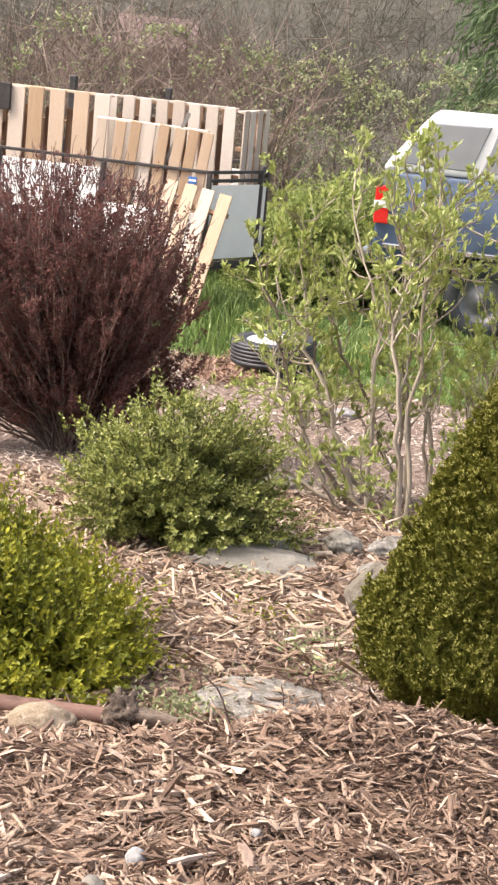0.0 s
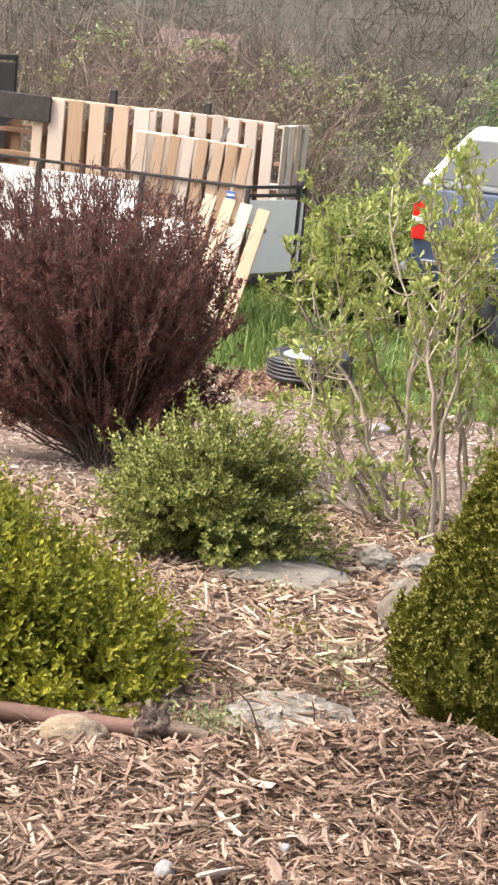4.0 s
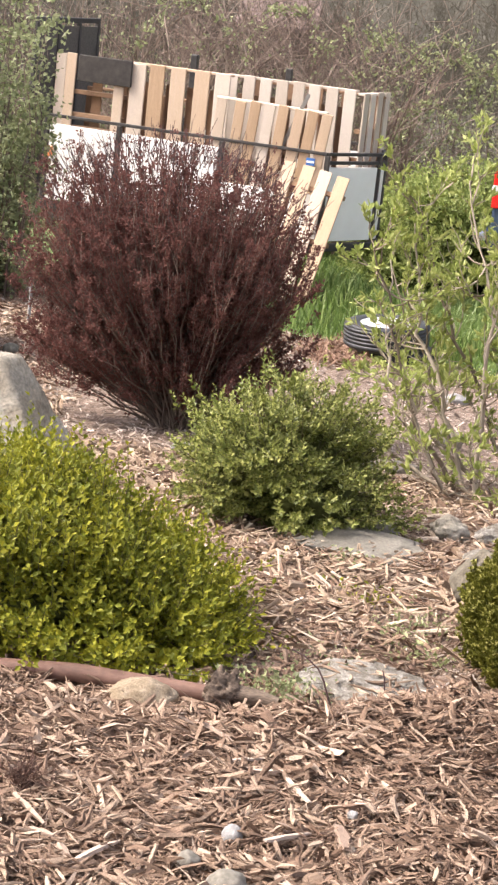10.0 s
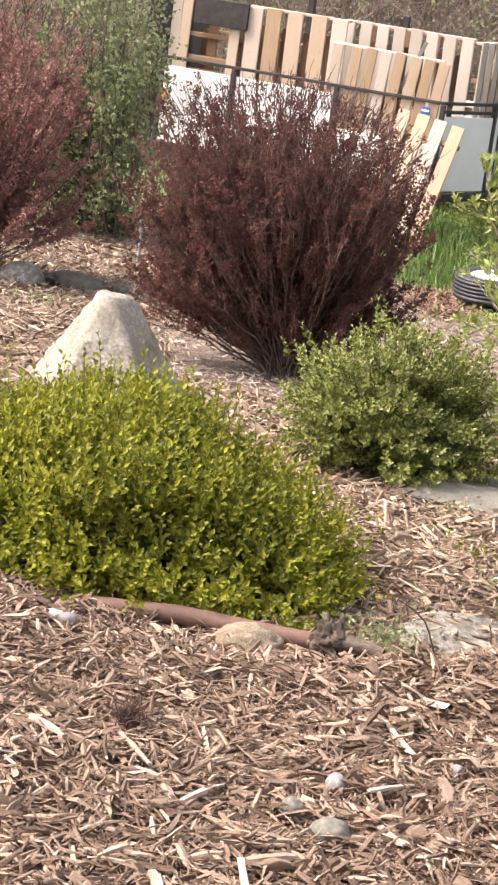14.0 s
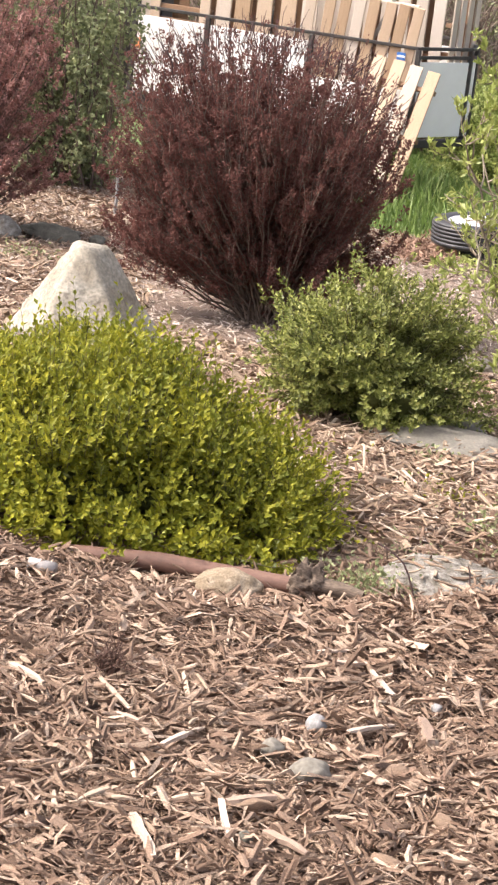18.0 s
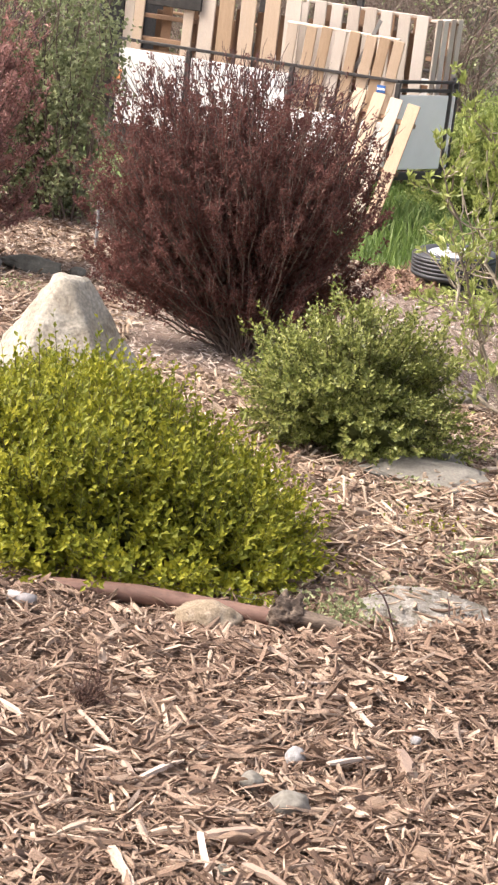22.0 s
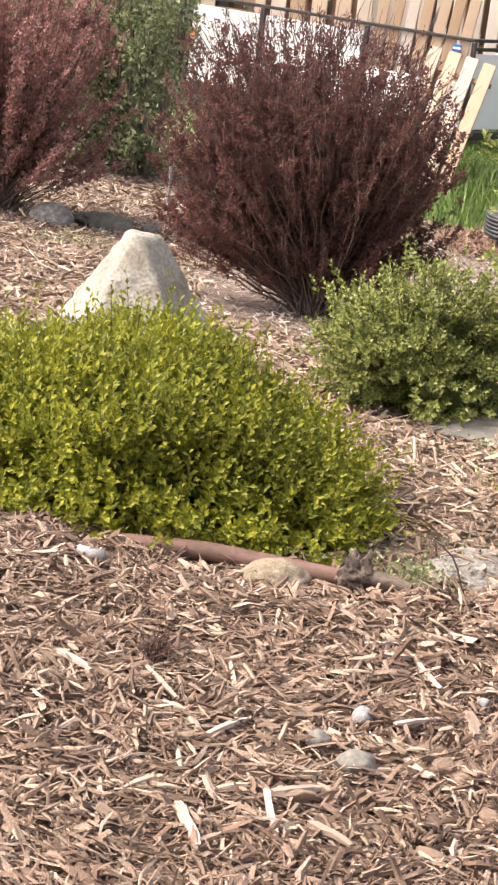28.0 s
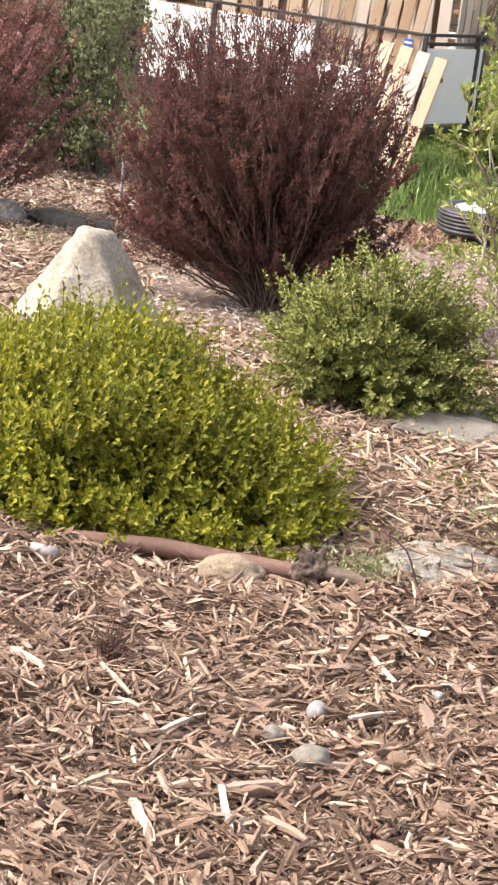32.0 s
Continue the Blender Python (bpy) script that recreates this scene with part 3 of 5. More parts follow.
def vase_shrub(name, at, centre, radii, seed, leaf_mat, n_stems, n_leaves, label, group="", leaf=0.02, thin=0.0, wisps=60):
    """A many-stemmed shrub: bare stems fan out of one narrow foot and end in leafy upright plumes that fill a rounded crown."""
    rng = np.random.default_rng(seed)
    e = holder(name, at, label, "shrub", group)
    c, R = np.array(centre), np.array(radii)
    d = unit(rng.normal(size=(n_stems * 4, 3)))
    d[::3, 2] = np.abs(d[::3, 2])   # the crown is fullest above
    r = rng.random(n_stems * 4) ** 0.34
    bulge = mound_power(d, 2.7) * (1 + 0.06 * np.sin(d[:, 0] * 7 + d[:, 2] * 5 + seed) + 0.05 * np.sin(d[:, 0] * 17 - d[:, 1] * 9 + d[:, 2] * 13))
    goal = c + d * (r * bulge)[:, None] * R
    flat = np.hypot(goal[:, 0], goal[:, 1])
    ok = (goal[:, 2] > 0.20) & (goal[:, 2] > 0.64 * flat) & (rng.random(len(goal)) > thin * np.clip(goal[:, 0] / R[0], 0, 1))
    goal = goal[ok][:n_stems]
    k = n_stems // 16   # low twigs spreading to both sides
    az = rng.normal(0, 0.55, k) + np.pi * rng.integers(0, 2, k)
    out = rng.uniform(0.66, 1.0, k)
    skirt = np.stack([c[0] * 0.8 + np.cos(az) * out * R[0], np.sin(az) * out * R[1], rng.uniform(0.30, 0.55, k)], 1)
    goal = np.concatenate([goal, skirt])
    n = len(goal)
    t = np.linspace(0, 1, 12)
    low = np.clip(np.hypot(goal[:, 0], goal[:, 1]) / (goal[:, 2] + 1e-6), 0, 1.6)
    ex, ez = 0.98 + 0.10 * np.clip(low, 0, 1), 1.0 - 0.06 * np.clip(low, 0, 1.4)
    foot = rng.normal(0, 0.045, (n, 2)) + goal[:, :2] * 0.04
    wob = np.cumsum(rng.normal(0, 0.011, (n, 12, 3)), axis=1) * np.clip(t * 4, 0, 1)[None, :, None]
    stems = np.stack([foot[:, :1] + (goal[:, :1] - foot[:, :1]) * t[None] ** ex[:, None], foot[:, 1:] + (goal[:, 1:2] - foot[:, 1:]) * t[None] ** ex[:, None],
                      goal[:, 2:] * t[None] ** ez[:, None]], -1) + wob
    r0 = rng.uniform(0.0035, 0.0085, n)
    lines = [(stems[k], r0[k] * (1 - 0.82 * t)) for k in range(n)]
    m = n * 5
    src = np.repeat(np.arange(n), 5)
    base = along_line(stems[src], rng.uniform(0.45, 1.0, m))
    way = unit(unit(base - [0, 0, 0.2]) * 0.7 + [0, 0, 0.75] + rng.normal(0, 0.22, (m, 3)))
    ln = R[2] * rng.uniform(0.12, 0.30, m)
    tt = np.linspace(0, 1, 6)[None, :, None]
    shoots = base[:, None] + way[:, None] * ln[:, None, None] * tt + np.cumsum(rng.normal(0, 0.006, (m, 6, 3)), 1) * tt
    far = (np.abs((shoots[:, -1] - c) / R) ** 2.7).sum(1) ** (1 / 2.7)
    shoots = base[:, None] + (shoots - base[:, None]) * np.where(far > 1.02, np.clip(1 - 2.6 * (far - 1.02), 0.12, 1), 1)[:, None, None]
    lines += [(q, 0.003 * np.linspace(1, 0.3, 6)) for q in shoots]
    az = rng.uniform(0, 2 * np.pi, wisps)
    q = rng.random(wisps) ** 0.5 * 0.92
    rise = np.sqrt(1 - q ** 2)
    wb = c + np.stack([np.cos(az) * q, np.sin(az) * q, rise ** 0.7], 1) * R * 0.95
    wway = unit(np.stack([np.cos(az) * q * 0.7, np.sin(az) * q * 0.7, np.ones(wisps)], 1) + rng.normal(0, 0.2, (wisps, 3)))
    twigs = wb[:, None] + wway[:, None] * (R[2] * rng.uniform(0.14, 0.36, wisps))[:, None, None] * tt + np.cumsum(rng.normal(0, 0.008, (wisps, 6, 3)), 1)
    child("branchwork", tubes("branchwork", lines, M_BARB_STEM, 4), e, "brown fanning twigs")
    child("twig_fringe", tubes("twig_fringe", [(q, 0.0027 * np.linspace(1, 0.4, 6)) for q in twigs], M_BARB_TIP, 4), e, "thin dark bare tips", kind="stuff")
    nodes = n_leaves // 6
    a, b, w = int(nodes * 0.58), int(nodes * 0.42), nodes // 200
    P = [along_line(shoots[rng.integers(0, m, a)], rng.random(a)), along_line(stems[rng.integers(0, n, b)], 1 - 0.74 * rng.random(b) ** 1.05),
         along_line(twigs[rng.integers(0, wisps, w)], rng.random(w)), along_line(stems[rng.integers(n - k, n, k * 22)], 1 - 0.42 * rng.random(k * 22))]
    P = np.concatenate(P)
    rim = np.hypot(P[:, 0] - c[0], P[:, 1]) / R[0]
    keep = rng.random(len(P)) < np.clip((P[:, 2] - 0.12 * c[2]) * 3.4, np.clip((rim - 0.62) * 2, 0.04, 1), 1)
    P = np.repeat(P[keep], 6, 0)
    P += rng.normal(0, 0.009, P.shape)
    child("foliage", leaf_mesh("foliage", P, rng.normal(size=P.shape) + [0, 0, 0.5], rng.uniform(0.6, 1.35, len(P)) * leaf, 0.55, leaf_mat, rng), e, "small leaves")
    return e


def mound_shape(d, lumps, seed):
    o = Vector((seed * 2.3, seed, 0))
    return 1 + lumps * (noise.fractal(Vector(d) * 2.2 + o, 0.8, 2.2, 5) - 0.1)


def mound_shrub(name, at, rad, height, seed, leaf_mat, n_sprigs, label, leaf=0.016, lumps=0.16, sprig=0.08, power=2.0, per=12, lean=0.6, profile=None, tiers=0.0):
    """A clipped evergreen: leafy sprigs all over an uneven mound, with a dark core coloured as inner shade."""
    rng = np.random.default_rng(seed)
    e = holder(name, at, label, "shrub")
    d = unit(rng.normal(size=(n_sprigs * 2, 3)))
    d = d[d[:, 2] > -0.55][:n_sprigs]
    n = len(d)
    r = np.array([mound_shape(v, lumps, seed) for v in d]) * np.where(d[:, 2] > 0, mound_power(d, power), mound_power(d, 2.4))
    depth = 1 - 0.42 * rng.random(n) ** 2.2
    P = np.stack([d[:, 0] * rad[0], d[:, 1] * rad[1], d[:, 2]], 1)
    zc = 0.40 * height
    P[:, 2] = zc + np.where(d[:, 2] > 0, d[:, 2] * height * 0.60, d[:, 2] * height * 0.40 * 1.6)
    P[:, :2] *= (r * depth)[:, None]
    P[:, 2] = zc + (P[:, 2] - zc) * r * depth
    if profile:
        P[:, 2] *= np.interp(P[:, 0] / rad[0], *profile)
    if tiers:   # branches in loose layers over a narrow foot
        P[:, :2] *= np.interp(P[:, 2] / height, (0.0, 0.12, 0.3, 1.0), (0.55, 0.8, 1.0, 1.0))[:, None]
        P[:, 2] += tiers * np.sin(P[:, 2] * 46 + 3 * np.sin(P[:, 0] * 7 + P[:, 1] * 5))
    P[:, 2] = np.maximum(P[:, 2], 0.02)
    nrm = unit(np.stack([d[:, 0] / rad[0], d[:, 1] / rad[1], d[:, 2] / (0.55 * height)], 1))
    way = unit(nrm * lean + [0, 0, 0.75] + rng.normal(0, 0.33, (n, 3)))
    ln = sprig * rng.uniform(0.5, 1.3, n) * np.where(rng.random(n) < 0.05, 1.7, 1)
    lines = [(np.stack([P[k] - nrm[k] * 0.05, P[k] + way[k] * ln[k] * 0.5, P[k] + way[k] * ln[k]]), [0.002, 0.0015, 0.0008]) for k in range(0, n, 2)]
    child("branchwork", tubes("branchwork", lines, M_TWIG, 3), e, "fine green-brown twigs")
    t = np.tile(np.linspace(0.05, 1, per), n)
    idx = np.repeat(np.arange(n), per)
    sidev = unit(np.cross(way, rng.normal(size=(n, 3))))
    up2 = np.cross(way, sidev)
    sgn = np.tile(np.where(np.arange(per) % 2 == 0, 1.0, -1.0), n)
    quarter = np.tile((np.arange(per) // 2) % 2, n)[:, None]
    out = np.where(quarter == 0, sidev[idx], up2[idx]) * sgn[:, None]
    at_l = P[idx] + way[idx] * (ln[idx] * t)[:, None]
    along = unit(out + way[idx] * (0.45 + 0.8 * t)[:, None] + rng.normal(0, 0.18, (len(idx), 3)))
    sz = leaf * rng.uniform(0.65, 1.3, len(idx)) * (1.1 - 0.35 * t)
    child("foliage", leaf_mesh("foliage", at_l, along, sz, 0.58, leaf_mat, rng, 0.22, way[idx] + rng.normal(0, 0.2, (len(idx), 3))), e, "small glossy leaves")
    # solid dark core: the mound's inner shade is put into its colour
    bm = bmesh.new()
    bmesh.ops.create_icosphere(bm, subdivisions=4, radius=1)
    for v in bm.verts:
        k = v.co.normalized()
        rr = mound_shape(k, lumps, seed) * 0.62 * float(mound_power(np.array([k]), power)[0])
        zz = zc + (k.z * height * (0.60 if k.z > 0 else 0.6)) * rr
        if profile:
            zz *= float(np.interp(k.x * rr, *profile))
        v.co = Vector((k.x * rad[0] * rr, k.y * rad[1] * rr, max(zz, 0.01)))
    part("heart", bm, M_CORE, e, "solid core coloured as shaded inner twigs", True)
    return e


vase_shrub("barberry_shrub", at_ground(-1.00, 10.45, -0.02), (-0.16, 0.0, 0.92), (0.84, 0.70, 0.63), 21, M_BARB, 900, 205000,
           "dark purple barberry shrub with upright twigs in the mulch", "barberries", 0.0205, 0.25, 330)
vase_shrub("barberry_shrub", at_ground(-3.59, 12.9, -0.02), (0.0, 0.0, 1.12), (0.88, 0.80, 0.76), 22, M_BARB2, 420, 105000,
           "larger reddish barberry shrub beside a stone row", "barberries", 0.026, 0.0, 310)
mound_shrub("boxwood_shrub", at_ground(-1.24, 6.08, -0.02), (0.94, 0.56), 0.555, 31, M_BOX, 5200,
            "bright yellow-green boxwood mound behind a rusty pipe", 0.030, 0.28, 0.14, power=2.0, lean=0.7, profile=((-0.9, -0.46, -0.27, 0.0, 0.3, 0.42, 0.55, 0.7, 0.85, 1.0), (0.66, 0.74, 0.79, 0.89, 0.93, 0.80, 0.66, 0.52, 0.36, 0.24)))
mound_shrub("holly_shrub", at_ground(-0.30, 8.05, -0.02), (0.43, 0.40), 0.60, 33, M_HOLLY, 2350,
            "compact dark green small-leaved shrub beside a flat slab", 0.026, 0.66, 0.085, power=2.1, lean=1.25, tiers=0.022)
mound_shrub("green_shrub", at_ground(0.60, 19.4, -0.02), (0.85, 0.5), 1.15, 35, M_GREEN, 2600,
            "fresh green leafy shrub beyond the trailer's end", 0.05, 0.55, 0.22, power=2.0)


def dwarf_spruce(at, radius, height, seed):
    rng = np.random.default_rng(seed)
    e = holder("dwarf_spruce", at, "dense dark green dwarf spruce cone on the mulch", "conifer")

    def edge(t, az, k):
        r = radius * np.minimum((1 - t) * 1.17, 0.86 + t * 1.2)
        return r * (1 + 0.05 * np.sin(az * 5 + t * 9) + 0.04 * np.sin(az * 11 - t * 17) + 0.03 * np.sin(az * 31 + t * 40) * np.sin(t * 55 - az * 9) + k)

    n = 7600
    t = 1 - np.sqrt(rng.random(n))
    az = rng.uniform(0, 2 * np.pi, n)
    r = edge(t, az, rng.normal(0, 0.025, n))
    P = np.stack([r * np.cos(az), r * np.sin(az), 0.03 + t * height], 1)
    out = np.stack([np.cos(az), np.sin(az), np.full(n, 1.5)], 1)
    way = unit(unit(out) + rng.normal(0, 0.2, (n, 3)))
    per = 26
    idx = np.repeat(np.arange(n), per)
    k = np.tile(np.linspace(0, 1, per), n)[:, None]
    ang = rng.uniform(0, 2 * np.pi, len(idx))[:, None]
    s = unit(np.cross(way, [[0.3, 0.1, 1.0]]))[idx]
    u = np.cross(s, way[idx])
    ln = rng.uniform(0.03, 0.06, n)[idx][:, None]
    base = P[idx] + way[idx] * ln * (k - 0.35)
    along = (s * np.cos(ang) + u * np.sin(ang)) * (1.1 - 0.6 * k) + way[idx] * (0.5 + k)
    child("foliage", leaf_mesh("foliage", base, along, rng.uniform(0.012, 0.02, len(idx)), 0.42, M_SPRUCE, rng), e, "short dense needles")
    tip = P[idx] + way[idx] * ln * 0.62
    some = (np.tile(np.arange(per), n) < 9) & (rng.random(n) < 0.62)[idx]
    spike = (s * np.cos(ang) + u * np.sin(ang)) * 0.9 + way[idx] * 0.8
    child("new_growth", leaf_mesh("new_growth", tip[some], spike[some], rng.uniform(0.012, 0.020, some.sum()), 0.36, M_TIP, rng), e, "pale green shoot tips")
    # dark cone inside; its colour carries the shade between the needles
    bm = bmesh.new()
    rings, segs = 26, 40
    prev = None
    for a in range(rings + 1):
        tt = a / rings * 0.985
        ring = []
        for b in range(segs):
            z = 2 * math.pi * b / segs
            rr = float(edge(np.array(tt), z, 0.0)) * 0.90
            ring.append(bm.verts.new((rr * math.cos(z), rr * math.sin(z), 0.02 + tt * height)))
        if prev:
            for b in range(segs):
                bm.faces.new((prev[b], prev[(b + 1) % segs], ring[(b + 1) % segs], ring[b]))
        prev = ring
    part("heart", bm, M_NEEDLE_CORE, e, "solid core coloured as shaded inner needles", True)
    tr, tp = [np.array([[0, 0, -0.05], [0, 0, height * 0.6]])], [0.03, 0.01]
    child("trunk", tubes("trunk", [(tr[0], tp)], M_BARK, 8), e)
    return e


dwarf_spruce(at_ground(0.96, 6.1, -0.02), 0.515, 1.38, 41)


def leafing_shrub(name, at, stems, seed, label, leaf_mat, leaf=0.045):
    """Crooked grey stems from one clump, forking into side shoots that carry tufts of fresh leaves."""
    rng = np.random.default_rng(seed)
    e = holder(name, at, label, "shrub")
    lines, P, A = [], [], []

    def shoot(p, way, ln, r, n, wobble, lift):
        pts, w = [p], way
        for k in range(n - 1):
            w = unit(w + rng.normal(0, wobble, 3) + np.array([0, 0, lift]))
            pts.append(pts[-1] + w * ln / (n - 1))
        pts = np.array(pts)
        lines.append((pts, np.linspace(r, r * 0.55, n)))
        return pts, w

    def tuft(q, w, many):
        for _ in range(many):
            P.append(q + rng.normal(0, 0.006, 3))
            A.append(unit(w * 0.8 + rng.normal(0, 0.62, 3) + [0, 0, 0.45]))

    for bx, by, tx, ty, tz, sag, r in stems:
        t = np.linspace(0, 1, 14)[:, None]
        b, tip = np.array([bx, by, -0.04]), np.array([tx if tx > 0 else tx * 0.8, ty, tz * 0.88])
        ctrl = b + (tip - b) * [sag, sag, 1 - sag]
        main = b * (1 - t) ** 2 + ctrl * 2 * t * (1 - t) + tip * t ** 2
        kink = rng.normal(0, 0.042, (14, 3))
        main = main + np.cumsum(kink, 0) * t * (1.3 - t) * 1.6
        lines.append((main, r * 1.25 * (1 - 0.72 * t[:, 0])))
        ln = np.linalg.norm(tip - b)
        w = unit(main[-1] - main[-3])
        tuft(main[-1], w, 7)
        for _ in range(int(10 + 5 * ln)):
            k = rng.integers(4, 14)
            w0 = unit(main[k] - main[k - 1])
            side, w1 = shoot(main[k], unit(w0 * 0.6 + rng.normal(0, 0.75, 3) + [0, 0, 0.05]), ln * rng.uniform(0.10, 0.26), r * 0.42, 6, 0.22, 0.10)
            high = np.clip((main[k][2] - 0.22) / 0.70, 0.05, 1)
            tuft(side[-1], w1, 7 if rng.random() < 0.4 + high else 2)
            for q in side[2:-1]:
                if rng.random() < 0.75 * high:
                    tuft(q, w1, 4)
            for _ in range(3):
                sub, w2 = shoot(side[rng.integers(2, 6)], unit(w1 + rng.normal(0, 0.55, 3) + [0, 0, 0.35]), ln * rng.uniform(0.04, 0.10), 0.0030, 4, 0.2, 0.12)
                if rng.random() < 0.15 + 0.85 * high:
                    tuft(sub[-1], w2, 6)
                    tuft(sub[2], w2, 3)
    child("branchwork", tubes("branchwork", lines, M_BARK, 6), e, "grey-tan crooked stems")
    P, A = np.array(P), np.array(A)
    child("foliage", leaf_mesh("foliage", P, A, rng.uniform(0.5, 1.2, len(P)) * leaf, 0.42, leaf_mat, rng, 0.22), e, "fresh yellow-green leaves")
    return e


# foot x, y; tip x, y, z; how far it sags outwards; thickness at the foot
STEMS = [(-0.25, 0.2, -0.95, 0.2, 0.55, 0.70, 0.010), (-0.22, 0.1, -1.00, 0.0, 1.25, 0.58, 0.012), (-0.20, 0.2, -0.72, 0.2, 1.48, 0.52, 0.013), (-0.15, 0.0, -0.45, 0.1, 1.72, 0.50, 0.013),
         (-0.24, -0.1, -0.78, -0.2, 0.95, 0.66, 0.010), (-0.02, -0.4, -0.22, -0.3, 1.70, 0.48, 0.014), (0.0, -0.3, 0.05, -0.2, 1.80, 0.48, 0.013), (0.05, 0.1, -0.15, 0.3, 1.85, 0.45, 0.012),
         (0.14, 0.0, 0.20, 0.1, 1.75, 0.45, 0.013), (0.22, 0.2, 0.42, 0.2, 1.72, 0.5, 0.012), (0.28, 0.0, 0.62, -0.1, 1.45, 0.58, 0.011), (0.10, 0.3, -0.55, 0.5, 1.62, 0.56, 0.011),
         (0.18, 0.3, 0.10, 0.5, 1.40, 0.5, 0.010), (0.24, 0.4, 0.75, 0.4, 1.20, 0.62, 0.010), (-0.12, 0.3, -0.88, 0.5, 1.05, 0.62, 0.010), (0.05, -0.2, 0.35, -0.3, 1.05, 0.62, 0.009),
         (-0.10, 0.0, -0.60, 0.2, 0.60, 0.68, 0.008), (0.0, 0.2, -0.32, 0.4, 1.30, 0.52, 0.010),
         (-0.10, -0.1, -0.62, -0.3, 0.32, 0.75, 0.007), (0.05, 0.0, -0.40, 0.3, 0.42, 0.72, 0.007), (0.12, -0.1, 0.48, -0.3, 0.55, 0.70, 0.007), (-0.05, 0.2, -0.35, 0.5, 0.75, 0.64, 0.008),
         (0.16, 0.1, 0.30, 0.4, 0.85, 0.60, 0.008), (0.0, -0.35, -0.30, -0.5, 0.38, 0.72, 0.006)]
leafing_shrub("lilac_shrub", at_ground(0.78, 9.35), STEMS, 51, "leafing shrub with bare crooked stems and fresh leaves", M_LILAC, 0.050)


def ivy_column(at, height, seed):
    rng = np.random.default_rng(seed)
    e = holder("ivy_shrub", at, "tall ragged evergreen climber beside the trailer", "shrub")
    lines, P = [], []
    for k in range(60):
        az, q = rng.uniform(0, 2 * np.pi), rng.random() ** 0.7
        top = height * rng.uniform(0.45, 1.0)
        t = np.linspace(0, 1, 10)
        sp = 0.33 + 0.62 * t
        pts = np.stack([q * sp * np.cos(az) - 0.42 * t + rng.normal(0, 0.03, 10), q * sp * np.sin(az) + rng.normal(0, 0.03, 10), top * t], 1)
        lines.append((pts, 0.012 * (1 - 0.8 * t)))
        for _ in range(30):
            f = rng.random() ** 0.85 * 8.99
            i0 = int(f)
            clump = pts[i0] * (1 - f + i0) + pts[i0 + 1] * (f - i0) + rng.normal(0, 0.09, 3)
            P.extend(clump + rng.normal(0, 0.045, (rng.integers(4, 15), 3)))
    child("branchwork", tubes("branchwork", lines, M_BARB_STEM, 4), e, "brown climbing stems")
    P = np.array(P)
    child("foliage", leaf_mesh("foliage", P, rng.normal(size=P.shape) + [0, -0.3, 0.2], rng.uniform(0.03, 0.065, len(P)), 0.7, M_CLIMBER, rng), e, "mixed green leaves")


ivy_column(at_ground(-3.39, 16.3), 2.9, 61)


# ---- stones ----
def stone(name, at, size, mat, seed, label, rot=0, sink=0.3, **kw):
    o = new(name, rock_mesh(name, size, mat, seed, **kw))
    o.matrix_basis = pose(at[0], at[1], float(ground_z(at[0], at[1])) + size[2] * (1 - 2 * sink), 0, 0, rot)
    return tagged(o, label, "rock")


def peaked_boulder():
    """A tall pyramid-shaped boulder with a blunt top and a sharp edge towards the shade."""
    bm = bmesh.new()
    bmesh.ops.create_icosphere(bm, subdivisions=5, radius=1)
    planes = [(Vector((-0.80, -0.45, 0.48)), 0.29), (Vector((0.85, -0.30, 0.60)), 0.292), (Vector((0.05, -0.90, 0.42)), 0.28), (Vector((0.0, 0.9, 0.4)), 0.27),
              (Vector((0.12, 0.0, 1.0)), 0.465), (Vector((-0.6, 0.7, 0.5)), 0.28), (Vector((0.7, 0.7, 0.5)), 0.3)]
    planes = [(n.normalized(), k) for n, k in planes]
    for v in bm.verts:
        d = v.co.normalized()
        k = min([0.8] + [c / d.dot(n) for n, c in planes if d.dot(n) > 1e-3])
        soft = k * (1 + 0.03 * noise.fractal(d * 2.4, 0.8, 2.1, 6) + 0.012 * noise.fractal(d * 11, 0.8, 2.1, 4))
        v.co = d * soft
        v.co.z = max(v.co.z, -0.12)
    for v in bm.verts:
        v.co.x *= 0.99
    me = bpy.data.meshes.new("boulder")
    bm.to_mesh(me)
    bm.free()
    me.materials.append(M_PALE)
    me.polygons.foreach_set("use_smooth", np.full(len(me.polygons), True))
    o = new("boulder", me)
    o.location = at_ground(-1.73, 8.95, 0.03)
    return tagged(o, "pale peaked granite boulder standing in wood chips", "rock")


peaked_boulder()
stone("flat_rock", (0.12, 5.82), (0.195, 0.23, 0.056), M_ROCK, 3, "low pale grey rock half sunk behind the mulch", 10, 0.42, facets=6, rough=0.30, sub=5)
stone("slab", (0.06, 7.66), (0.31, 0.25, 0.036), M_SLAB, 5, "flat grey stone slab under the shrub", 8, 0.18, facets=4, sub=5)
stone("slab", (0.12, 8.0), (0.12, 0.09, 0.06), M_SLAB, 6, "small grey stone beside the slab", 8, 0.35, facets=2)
stone("standing_rock", (0.50, 6.87), (0.105, 0.09, 0.135), M_GREYTAN, 7, "upright grey-tan rock beside the spruce", -10, 0.15, facets=12, rough=0.3, sub=5)
stone("rock", (0.45, 8.12), (0.095, 0.08, 0.07), M_PALE, 8, "white-grey rounded rock with a dark vein", 0, 0.25, facets=5, rough=0.25, sub=5)
